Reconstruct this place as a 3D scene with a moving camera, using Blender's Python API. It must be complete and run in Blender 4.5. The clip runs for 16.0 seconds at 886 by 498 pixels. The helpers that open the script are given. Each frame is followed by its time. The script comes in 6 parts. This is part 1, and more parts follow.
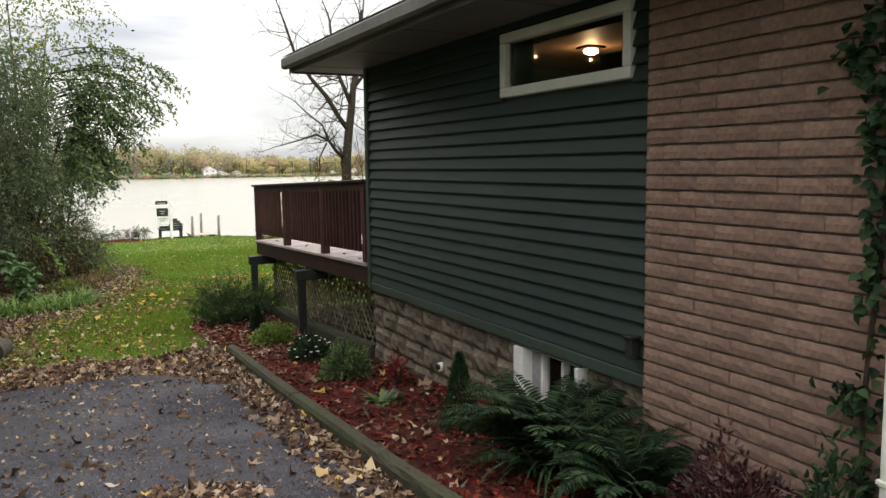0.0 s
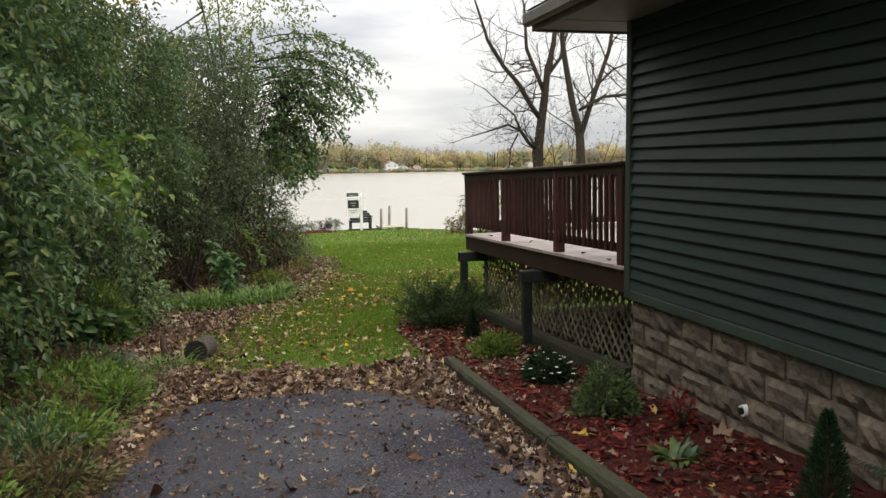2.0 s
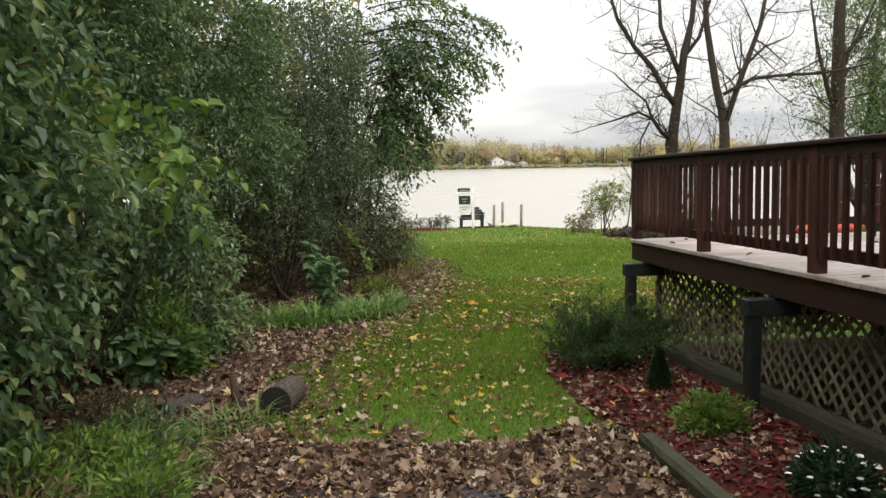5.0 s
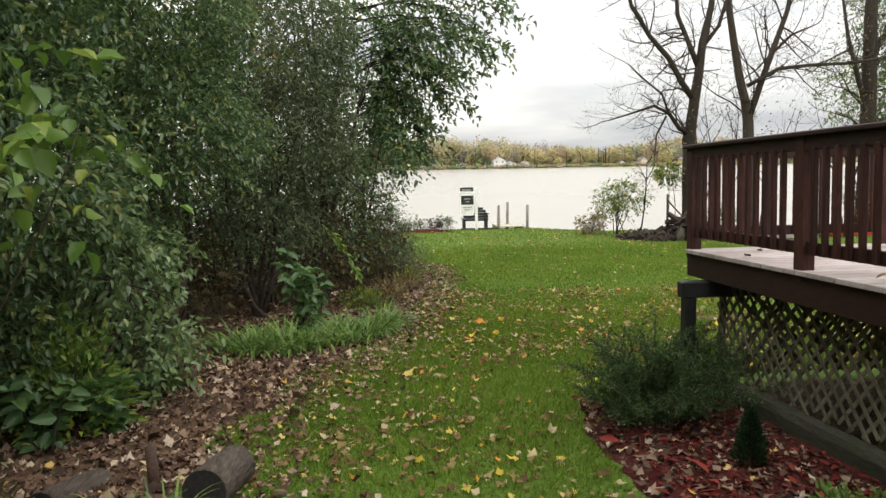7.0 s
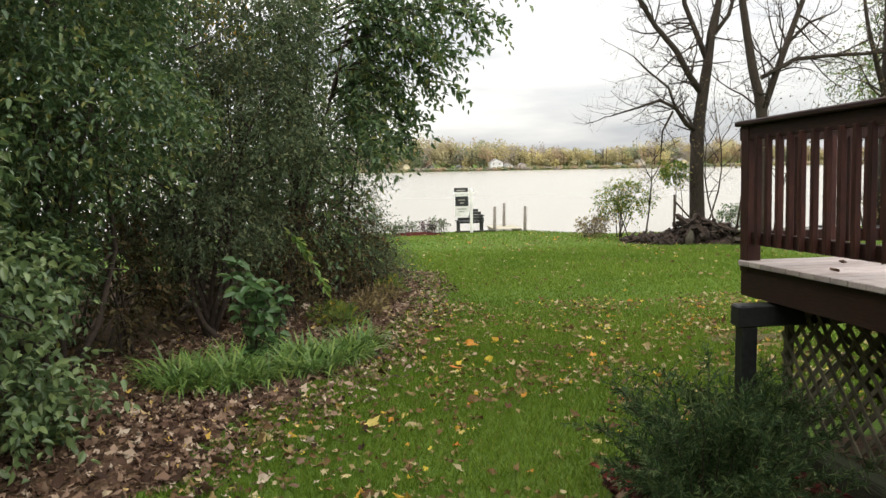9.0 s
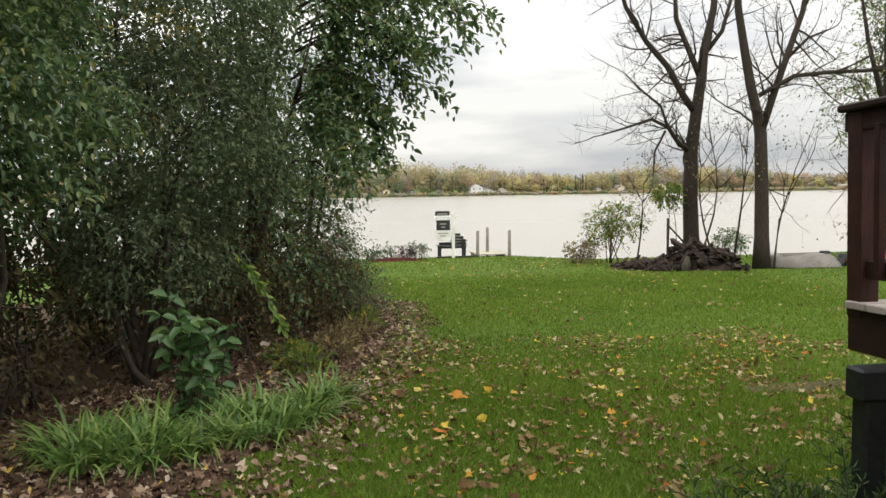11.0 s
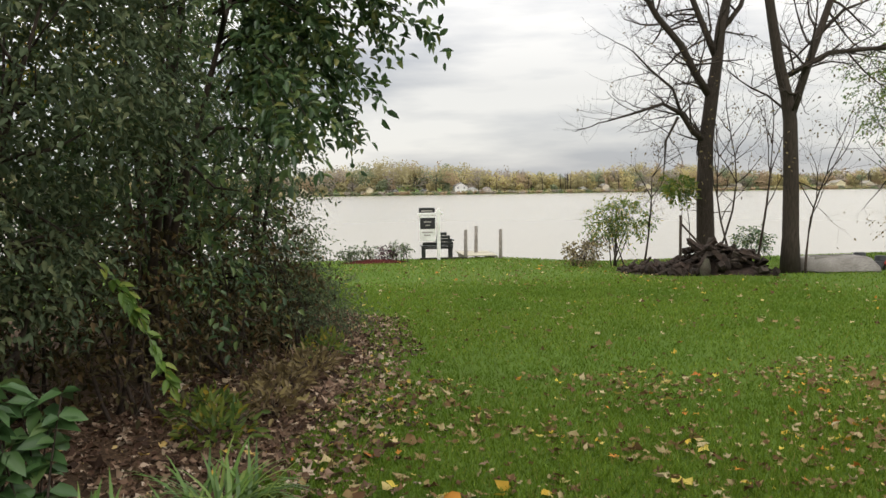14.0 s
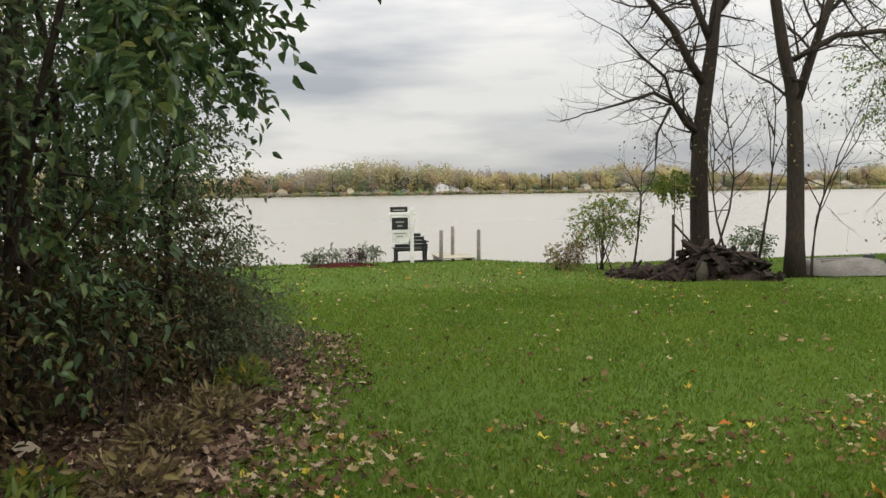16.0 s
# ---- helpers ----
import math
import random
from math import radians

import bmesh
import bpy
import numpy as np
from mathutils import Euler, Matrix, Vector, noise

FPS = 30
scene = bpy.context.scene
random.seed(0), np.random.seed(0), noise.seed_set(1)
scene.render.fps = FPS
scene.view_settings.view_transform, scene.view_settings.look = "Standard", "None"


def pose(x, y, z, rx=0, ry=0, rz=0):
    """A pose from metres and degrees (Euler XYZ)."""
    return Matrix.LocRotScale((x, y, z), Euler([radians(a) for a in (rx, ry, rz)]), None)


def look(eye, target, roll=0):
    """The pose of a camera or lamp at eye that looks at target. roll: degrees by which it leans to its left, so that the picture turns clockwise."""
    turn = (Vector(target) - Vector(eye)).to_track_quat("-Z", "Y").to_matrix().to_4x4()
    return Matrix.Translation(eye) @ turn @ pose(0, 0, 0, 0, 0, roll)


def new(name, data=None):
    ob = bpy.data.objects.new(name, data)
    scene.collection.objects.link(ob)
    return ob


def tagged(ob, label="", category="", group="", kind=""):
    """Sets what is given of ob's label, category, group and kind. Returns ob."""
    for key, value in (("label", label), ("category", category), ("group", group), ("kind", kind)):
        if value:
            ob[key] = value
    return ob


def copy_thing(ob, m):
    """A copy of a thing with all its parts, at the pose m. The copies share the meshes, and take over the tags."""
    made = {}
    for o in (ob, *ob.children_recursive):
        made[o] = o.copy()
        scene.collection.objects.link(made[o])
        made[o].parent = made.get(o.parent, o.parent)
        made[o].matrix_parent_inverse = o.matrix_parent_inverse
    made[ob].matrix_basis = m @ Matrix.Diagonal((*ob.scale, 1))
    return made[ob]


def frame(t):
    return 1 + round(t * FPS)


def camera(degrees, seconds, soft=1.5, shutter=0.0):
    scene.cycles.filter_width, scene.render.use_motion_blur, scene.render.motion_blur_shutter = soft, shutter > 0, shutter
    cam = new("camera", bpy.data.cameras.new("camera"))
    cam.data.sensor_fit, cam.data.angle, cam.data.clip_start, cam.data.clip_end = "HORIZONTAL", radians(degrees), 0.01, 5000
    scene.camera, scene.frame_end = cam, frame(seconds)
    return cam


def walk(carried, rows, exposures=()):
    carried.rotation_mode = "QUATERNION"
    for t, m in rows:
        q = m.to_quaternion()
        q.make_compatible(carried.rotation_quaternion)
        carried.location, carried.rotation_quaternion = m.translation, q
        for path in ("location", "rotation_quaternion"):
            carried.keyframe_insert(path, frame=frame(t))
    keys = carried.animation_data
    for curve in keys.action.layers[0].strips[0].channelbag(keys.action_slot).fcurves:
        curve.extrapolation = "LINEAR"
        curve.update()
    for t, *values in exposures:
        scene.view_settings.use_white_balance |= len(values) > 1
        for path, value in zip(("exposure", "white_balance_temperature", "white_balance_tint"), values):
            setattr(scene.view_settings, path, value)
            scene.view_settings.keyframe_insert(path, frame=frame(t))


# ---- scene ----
cam = camera(58.9, 16.0)
METRES, EYE, TILT, LEAN, TURN = 14.58, 1.62, -3.65, -0.5, -26.7
ROWS = [
    (0.0, 0.0, 0.0, 0.0, -0.05, -2.45, 1.16),
    (0.5, -0.0137, 0.026, -0.0002, 3.42, -2.58, 1.0),
    (1.0, -0.0284, 0.0499, 0.0001, 6.73, -2.58, 0.78),
    (1.5, -0.0435, 0.0781, -0.0004, 9.39, -2.61, 0.65),
    (2.0, -0.0595, 0.1051, -0.0016, 12.63, -2.65, 0.5),
    (2.5, -0.0735, 0.1323, -0.0019, 15.29, -2.69, 0.42),
    (3.0, -0.0881, 0.1608, -0.0018, 17.35, -2.77, 0.31),
    (3.5, -0.103, 0.1886, -0.0014, 18.77, -2.81, 0.23),
    (4.0, -0.1153, 0.2175, -0.0023, 19.54, -2.83, 0.18),
    (4.5, -0.1273, 0.2458, -0.0016, 20.13, -2.86, 0.12),
    (7.0, -0.1866, 0.3987, 0.0005, 20.32, -2.85, 0.13),
    (7.5, -0.1942, 0.4302, 0.0004, 20.28, -2.82, 0.15),
    (8.0, -0.2014, 0.4592, -0.0001, 20.24, -2.77, 0.17),
    (8.5, -0.2091, 0.4872, -0.0004, 20.2, -2.7, 0.19),
    (9.0, -0.2174, 0.5137, -0.0013, 20.11, -2.68, 0.2),
    (11.5, -0.2659, 0.6402, -0.0026, 18.37, -0.65, 0.13),
    (12.0, -0.2764, 0.6676, -0.0022, 18.23, -0.75, 0.11),
    (12.5, -0.2863, 0.7009, -0.0021, 18.16, -0.78, 0.09),
    (13.0, -0.2985, 0.7319, -0.0031, 18.04, -0.81, 0.1),
    (13.5, -0.3089, 0.7664, -0.0022, 17.78, -0.88, 0.09),
    (14.0, -0.3194, 0.8014, -0.0021, 17.49, -0.92, 0.11),
    (14.5, -0.3281, 0.8344, -0.0015, 16.91, -0.95, 0.11),
    (15.0, -0.3335, 0.868, -0.0, 16.43, -0.94, 0.16),
    (15.5, -0.3388, 0.9004, -0.0003, 16.24, -0.95, 0.19),
    (16.0, -0.3417, 0.9334, -0.0004, 16.17, -0.89, 0.2),
]
walk(cam, [(t, pose(0, 0, EYE, TILT, LEAN, TURN) @ pose(METRES * x, METRES * y, METRES * z, 90 + pitch, roll, yaw)) for t, x, y, z, yaw, pitch, roll in ROWS],
     exposures=[(0.0, 0.45), (1.0, 0.48), (2.0, 0.22), (4.5, 0.32), (7.0, 0.34), (9.0, 0.33), (11.5, 0.15), (12.5, 0.17), (13.5, 0.12), (14.5, -0.1), (16.0, -0.16)])


# ---- world and sun: an overcast autumn day, brighter towards the zenith ----
world = bpy.data.worlds.new("overcast_sky")
scene.world = world
world.use_nodes = True
wn, wl = world.node_tree.nodes, world.node_tree.links
wn.clear()
w_out = wn.new("ShaderNodeOutputWorld")
w_bg = wn.new("ShaderNodeBackground")
w_sky = wn.new("ShaderNodeTexSky")
w_sky.sky_type, w_sky.sun_disc = "NISHITA", False
w_sky.sun_elevation, w_sky.sun_rotation = radians(38), radians(200)
w_tc = wn.new("ShaderNodeTexCoord")
w_sep = wn.new("ShaderNodeSeparateXYZ")
wl.new(w_tc.outputs["Generated"], w_sep.inputs[0])
w_map = wn.new("ShaderNodeMapping")
w_map.inputs["Scale"].default_value = (1.3, 1.3, 7.5)
w_map.inputs["Rotation"].default_value = (0.03, 0.02, 0.4)
wl.new(w_tc.outputs["Generated"], w_map.inputs[0])
w_noise = wn.new("ShaderNodeTexNoise")
w_noise.inputs["Scale"].default_value, w_noise.inputs["Detail"].default_value = 1.7, 7.0
w_noise.inputs["Roughness"].default_value = 0.5
wl.new(w_map.outputs[0], w_noise.inputs["Vector"])
w_ramp = wn.new("ShaderNodeValToRGB")
w_ramp.color_ramp.elements[0].position, w_ramp.color_ramp.elements[0].color = 0.39, (0.56, 0.57, 0.605, 1)
w_ramp.color_ramp.elements[1].position, w_ramp.color_ramp.elements[1].color = 0.58, (1.05, 1.02, 0.97, 1)
wl.new(w_noise.outputs["Fac"], w_ramp.inputs[0])
w_grad = wn.new("ShaderNodeMapRange")
w_grad.inputs["From Min"].default_value, w_grad.inputs["From Max"].default_value = 0.12, 1.0
w_grad.inputs["To Min"].default_value, w_grad.inputs["To Max"].default_value = 0.88, 3.4
wl.new(w_sep.outputs["Z"], w_grad.inputs["Value"])
w_mul = wn.new("ShaderNodeVectorMath")
w_mul.operation = "SCALE"
wl.new(w_ramp.outputs[0], w_mul.inputs[0])
wl.new(w_grad.outputs[0], w_mul.inputs["Scale"])
w_skys = wn.new("ShaderNodeVectorMath")
w_skys.operation = "SCALE"
w_skys.inputs["Scale"].default_value = 0.1
wl.new(w_sky.outputs[0], w_skys.inputs[0])
w_mix = wn.new("ShaderNodeMix")
w_mix.data_type = "RGBA"
w_mix.inputs["Factor"].default_value = 0.88
wl.new(w_skys.outputs[0], w_mix.inputs["A"])
wl.new(w_mul.outputs[0], w_mix.inputs["B"])
wl.new(w_mix.outputs["Result"], w_bg.inputs["Color"])
w_bg.inputs["Strength"].default_value = 1.0
wl.new(w_bg.outputs[0], w_out.inputs[0])

sun = new("sun", bpy.data.lights.new("sun", "SUN"))
sun.data.energy, sun.data.angle, sun.data.color = 1.0, radians(30), (1.0, 0.96, 0.9)
sun.matrix_world = look((8, -16, 22), (0, 10, 0))


# ---- materials ----
def node_mat(name):
    m = bpy.data.materials.new(name)
    m.use_nodes = True
    nt = m.node_tree
    return m, nt, nt.nodes["Principled BSDF"]


def noise_node(nt, scale, detail=4.0, stretch=(1, 1, 1), rough=0.55):
    tc, mp, nz = (nt.nodes.new(k) for k in ("ShaderNodeTexCoord", "ShaderNodeMapping", "ShaderNodeTexNoise"))
    mp.inputs["Scale"].default_value = stretch
    nz.inputs["Scale"].default_value, nz.inputs["Detail"].default_value, nz.inputs["Roughness"].default_value = scale, detail, rough
    nt.links.new(tc.outputs["Object"], mp.inputs[0])
    nt.links.new(mp.outputs[0], nz.inputs["Vector"])
    return nz.outputs["Fac"]


def ramp_node(nt, fac, stops):
    r = nt.nodes.new("ShaderNodeValToRGB")
    els = r.color_ramp.elements
    while len(els) < len(stops):
        els.new(0.5)
    for e, (p, c) in zip(els, stops):
        e.position, e.color = p, (*c, 1)
    nt.links.new(fac, r.inputs[0])
    return r.outputs[0]


def mixed(nt, fac, a, b, mode="MIX"):
    m = nt.nodes.new("ShaderNodeMix")
    m.data_type, m.blend_type = "RGBA", mode
    for sock, v in ((m.inputs["Factor"], fac), (m.inputs["A"], a), (m.inputs["B"], b)):
        if isinstance(v, (int, float)):
            sock.default_value = v
        elif isinstance(v, tuple):
            sock.default_value = (*v, 1)
        else:
            nt.links.new(v, sock)
    return m.outputs["Result"]


def bumped(nt, bsdf, height, strength, distance):
    b = nt.nodes.new("ShaderNodeBump")
    b.inputs["Strength"].default_value, b.inputs["Distance"].default_value = strength, distance
    nt.links.new(height, b.inputs["Height"])
    nt.links.new(b.outputs[0], bsdf.inputs["Normal"])


def surface(name, c1, c2, grain=30.0, stain=1.5, stain_col=None, stain_amt=0.5, rough=0.8, bump=0.4, depth=0.01, stretch=(1, 1, 1), vary=0.0, metallic=0.0, spec=0.3):
    """A weathered surface: fine grain between two colours, larger stains, relief; vary: piece to piece by Object Info's Random."""
    m, nt, b = node_mat(name)
    fine = noise_node(nt, grain, 6.0, stretch)
    col = ramp_node(nt, fine, [(0.3, c1), (0.7, c2)])
    if stain_col:
        big = noise_node(nt, stain, 5.0)
        f = ramp_node(nt, big, [(0.42, (0, 0, 0)), (0.68, (stain_amt,) * 3)])
        col = mixed(nt, f, col, stain_col)
    if vary:
        oi = nt.nodes.new("ShaderNodeObjectInfo")
        f = ramp_node(nt, oi.outputs["Random"], [(0.0, (1 - vary,) * 3), (1.0, (1 + vary * 0.6,) * 3)])
        col = mixed(nt, 1.0, col, f, "MULTIPLY")
    nt.links.new(col, b.inputs["Base Color"])
    b.inputs["Roughness"].default_value, b.inputs["Metallic"].default_value = rough, metallic
    b.inputs["Specular IOR Level"].default_value = spec
    if bump:
        bumped(nt, b, fine, bump, depth)
    return m


def leafy(name, stops, rough=0.45, glow=0.35, patch=None, spec=0.4):
    """Leaves: colour by Random Per Island through stops, slow drift over the crown, light passing through the blade."""
    m, nt, b = node_mat(name)
    geo = nt.nodes.new("ShaderNodeNewGeometry")
    col = ramp_node(nt, geo.outputs["Random Per Island"], stops)
    if patch:
        big = noise_node(nt, 0.55, 3.0)
        f = ramp_node(nt, big, [(0.48, (0, 0, 0)), (0.66, (0.75,) * 3)])
        col = mixed(nt, f, col, patch)
    nt.links.new(col, b.inputs["Base Color"])
    b.inputs["Roughness"].default_value = rough
    b.inputs["Specular IOR Level"].default_value = spec
    tr = nt.nodes.new("ShaderNodeBsdfTranslucent")
    nt.links.new(col, tr.inputs["Color"])
    mx = nt.nodes.new("ShaderNodeMixShader")
    mx.inputs[0].default_value = glow
    nt.links.new(b.outputs[0], mx.inputs[1])
    nt.links.new(tr.outputs[0], mx.inputs[2])
    nt.links.new(mx.outputs[0], nt.nodes["Material Output"].inputs["Surface"])
    return m


M_SIDING = surface("green_siding", (0.018, 0.030, 0.027), (0.026, 0.041, 0.037), 14, 0.9, (0.034, 0.050, 0.044), 0.4, 0.5, 0.12, 0.002, (1, 0.25, 6))
M_TRIM_GREEN = surface("dark_green_trim", (0.04, 0.06, 0.05), (0.055, 0.075, 0.06), 20, 2, (0.03, 0.035, 0.03), 0.4, 0.5, 0.1, 0.002)
M_BRICK = surface("brown_brick", (0.20, 0.125, 0.098), (0.30, 0.195, 0.152), 45, 2.2, (0.15, 0.105, 0.092), 0.5, 0.88, 0.7, 0.006, vary=0.14)
M_MORTAR = surface("mortar", (0.16, 0.12, 0.10), (0.28, 0.22, 0.185), 60, 3, (0.08, 0.06, 0.05), 0.5, 0.95, 0.6, 0.004)
M_BLOCK = surface("split_face_block", (0.10, 0.08, 0.06), (0.24, 0.195, 0.15), 16, 3.2, (0.075, 0.06, 0.05), 0.75, 0.92, 1.0, 0.02, vary=0.2)
M_WHITE = surface("white_paint", (0.72, 0.71, 0.67), (0.82, 0.81, 0.78), 30, 3, (0.5, 0.49, 0.45), 0.4, 0.5, 0.1, 0.002)
M_FASCIA = surface("taupe_fascia", (0.13, 0.12, 0.105), (0.18, 0.17, 0.15), 12, 2, (0.08, 0.077, 0.07), 0.5, 0.5, 0.1, 0.003)
M_SOFFIT = surface("soffit_vinyl", (0.17, 0.165, 0.16), (0.21, 0.20, 0.195), 12, 2, (0.13, 0.125, 0.12), 0.4, 0.6, 0.05, 0.003)
M_ROOF = surface("asphalt_shingle", (0.035, 0.035, 0.034), (0.075, 0.07, 0.065), 60, 3, None, 0.3, 0.95, 0.8, 0.006)
M_STAIN = surface("red_brown_stained_wood", (0.036, 0.013, 0.010), (0.085, 0.030, 0.021), 22, 4, (0.022, 0.010, 0.008), 0.6, 0.55, 0.35, 0.004, (4, 4, 0.5), vary=0.3)
M_STAINX = surface("dark_stained_rail", (0.022, 0.010, 0.008), (0.056, 0.023, 0.016), 22, 3, (0.018, 0.010, 0.008), 0.5, 0.6, 0.35, 0.004, (4, 0.5, 4), vary=0.2)
M_DECK = surface("weathered_deck_board", (0.36, 0.30, 0.28), (0.55, 0.48, 0.45), 18, 2.5, (0.24, 0.17, 0.14), 0.55, 0.6, 0.4, 0.004, (0.6, 5, 5), vary=0.2)
M_BLACK = surface("black_painted_timber", (0.010, 0.012, 0.012), (0.028, 0.03, 0.03), 25, 3, (0.05, 0.05, 0.045), 0.3, 0.5, 0.3, 0.004)
M_LATTICE = surface("weathered_lattice", (0.12, 0.105, 0.07), (0.24, 0.21, 0.145), 25, 3, (0.05, 0.05, 0.03), 0.7, 0.85, 0.4, 0.003, vary=0.35)
M_TIMBER = surface("mossy_landscape_timber", (0.026, 0.023, 0.015), (0.068, 0.060, 0.040), 16, 2.5, (0.05, 0.062, 0.025), 0.8, 0.95, 0.9, 0.012, (5, 0.7, 5))
M_SLEEPER = surface("dark_damp_sleeper", (0.025, 0.024, 0.016), (0.06, 0.055, 0.038), 16, 2.5, (0.03, 0.04, 0.015), 0.7, 0.95, 0.8, 0.012, (5, 0.7, 5))
M_BARK = surface("grey_brown_bark", (0.020, 0.015, 0.011), (0.062, 0.047, 0.036), 11, 2, (0.035, 0.03, 0.022), 0.5, 0.95, 0.35, 0.012, (3, 3, 0.5))
M_TWIG = surface("dark_twig_bark", (0.03, 0.022, 0.016), (0.07, 0.052, 0.04), 20, 2, None, 0.5, 0.95, 0.5, 0.01)
M_CUTWOOD = surface("sooty_cut_log_end", (0.008, 0.007, 0.006), (0.022, 0.019, 0.017), 40, 4, (0.035, 0.03, 0.026), 0.4, 0.9, 0.5, 0.004)
M_GREYWOOD = surface("grey_weathered_wood", (0.15, 0.13, 0.11), (0.32, 0.29, 0.25), 20, 3, (0.09, 0.08, 0.06), 0.5, 0.9, 0.6, 0.006, (1, 1, 0.4))
M_DOCK = surface("sandy_dock_plank", (0.34, 0.31, 0.23), (0.5, 0.46, 0.36), 20, 3, (0.24, 0.22, 0.16), 0.5, 0.9, 0.6, 0.006, (1, 1, 0.4), vary=0.15)
M_ROT = surface("dark_rotten_wood", (0.012, 0.008, 0.006), (0.060, 0.040, 0.029), 14, 3, (0.012, 0.010, 0.008), 0.7, 0.95, 1.0, 0.03)
M_RUST = surface("rusty_iron", (0.03, 0.018, 0.013), (0.08, 0.045, 0.03), 50, 5, None, 0.4, 0.8, 0.5, 0.003)


def asphalt_mat():
    m, nt, b = node_mat("worn_asphalt")
    grit = noise_node(nt, 70, 4.0, (1, 1, 1), 0.7)
    col = ramp_node(nt, grit, [(0.38, (0.009, 0.008, 0.012)), (0.53, (0.028, 0.026, 0.035)), (0.66, (0.17, 0.165, 0.18))])
    big = noise_node(nt, 1.1, 5.0)
    col = mixed(nt, ramp_node(nt, big, [(0.4, (0, 0, 0)), (0.7, (0.6,) * 3)]), col, (0.022, 0.020, 0.026))
    nt.links.new(col, b.inputs["Base Color"])
    wet = ramp_node(nt, noise_node(nt, 0.8, 4.0), [(0.38, (0.48,) * 3), (0.62, (0.85,) * 3)])
    nt.links.new(wet, b.inputs["Roughness"])
    b.inputs["Specular IOR Level"].default_value = 0.22
    bumped(nt, b, grit, 0.7, 0.006)
    return m


M_ASPHALT = asphalt_mat()


def ground_mat(name, stops, grain, stain_col, amt, bump=0.8):
    m, nt, b = node_mat(name)
    fine = noise_node(nt, grain, 8.0, (1, 1, 1), 0.7)
    col = ramp_node(nt, fine, stops)
    big = ramp_node(nt, noise_node(nt, 0.45, 6.0), [(0.45, (0, 0, 0)), (0.7, (amt,) * 3)])
    col = mixed(nt, big, col, stain_col)
    nt.links.new(col, b.inputs["Base Color"])
    b.inputs["Roughness"].default_value = 0.95
    b.inputs["Specular IOR Level"].default_value = 0.15
    bumped(nt, b, fine, bump, 0.03)
    return m


M_GRASSY = ground_mat("mown_turf", [(0.28, (0.032, 0.056, 0.009)), (0.5, (0.074, 0.128, 0.015)), (0.75, (0.12, 0.19, 0.024))], 30, (0.088, 0.125, 0.021), 0.55)
M_LITTER = ground_mat("leaf_mould", [(0.3, (0.030, 0.020, 0.012)), (0.5, (0.085, 0.052, 0.030)), (0.7, (0.20, 0.125, 0.075))], 26, (0.045, 0.032, 0.020), 0.6)
M_MULCH = ground_mat("red_wood_mulch", [(0.3, (0.022, 0.006, 0.005)), (0.5, (0.070, 0.014, 0.011)), (0.72, (0.135, 0.028, 0.022))], 48, (0.05, 0.022, 0.015), 0.5, 1.0)
M_SOIL = ground_mat("bare_soil", [(0.3, (0.05, 0.035, 0.022)), (0.6, (0.13, 0.095, 0.06)), (0.8, (0.2, 0.15, 0.1))], 26, (0.07, 0.06, 0.03), 0.5)


def water_mat():
    m, nt, b = node_mat("lake_water")
    b.inputs["Base Color"].default_value = (0.34, 0.32, 0.27, 1)
    b.inputs["Roughness"].default_value = 0.22
    b.inputs["IOR"].default_value = 1.33
    b.inputs["Specular IOR Level"].default_value = 0.5
    bumped(nt, b, noise_node(nt, 2.2, 5.0, (0.5, 1.4, 1)), 0.6, 0.10)
    return m


M_WATER = water_mat()


def glass_mat():
    m, nt, b = node_mat("window_glass")
    b.inputs["Base Color"].default_value = (0.9, 0.9, 0.9, 1)
    b.inputs["Roughness"].default_value = 0.02
    b.inputs["Transmission Weight"].default_value = 1.0
    b.inputs["IOR"].default_value = 1.25
    return m


M_GLASS = glass_mat()


def plain(name, col, rough=0.6, emit=0.0, metallic=0.0):
    m, nt, b = node_mat(name)
    b.inputs["Roughness"].default_value, b.inputs["Metallic"].default_value = rough, metallic
    f = noise_node(nt, 25, 4.0)
    nt.links.new(ramp_node(nt, f, [(0.3, tuple(c * 0.82 for c in col)), (0.7, tuple(min(1, c * 1.12) for c in col))]), b.inputs["Base Color"])
    if emit:
        b.inputs["Emission Color"].default_value, b.inputs["Emission Strength"].default_value = (*col, 1), emit
    return m


G1, G2, G3 = (0.042, 0.078, 0.034), (0.084, 0.148, 0.054), (0.165, 0.225, 0.075)
M_LEAF_HEDGE = leafy("hedge_leaves", [(0.0, G1), (0.5, G2), (0.88, G3), (1.0, (0.20, 0.20, 0.05))], 0.36, 0.42, None, 0.5)
M_LEAF_GREY = leafy("grey_green_leaves", [(0.0, (0.058, 0.082, 0.045)), (0.6, (0.11, 0.145, 0.075)), (1.0, (0.175, 0.19, 0.09))], 0.6, 0.4, None, 0.2)
M_LEAF_YELLOW = leafy("yellowing_leaves", [(0.0, (0.09, 0.12, 0.025)), (0.45, (0.19, 0.19, 0.03)), (0.8, (0.38, 0.27, 0.03)), (1.0, (0.42, 0.22, 0.03))], 0.5, 0.5)
M_LEAF_LIME = leafy("light_green_leaves", [(0.0, (0.06, 0.12, 0.02)), (0.6, (0.13, 0.22, 0.035)), (1.0, (0.24, 0.28, 0.05))], 0.45, 0.4)
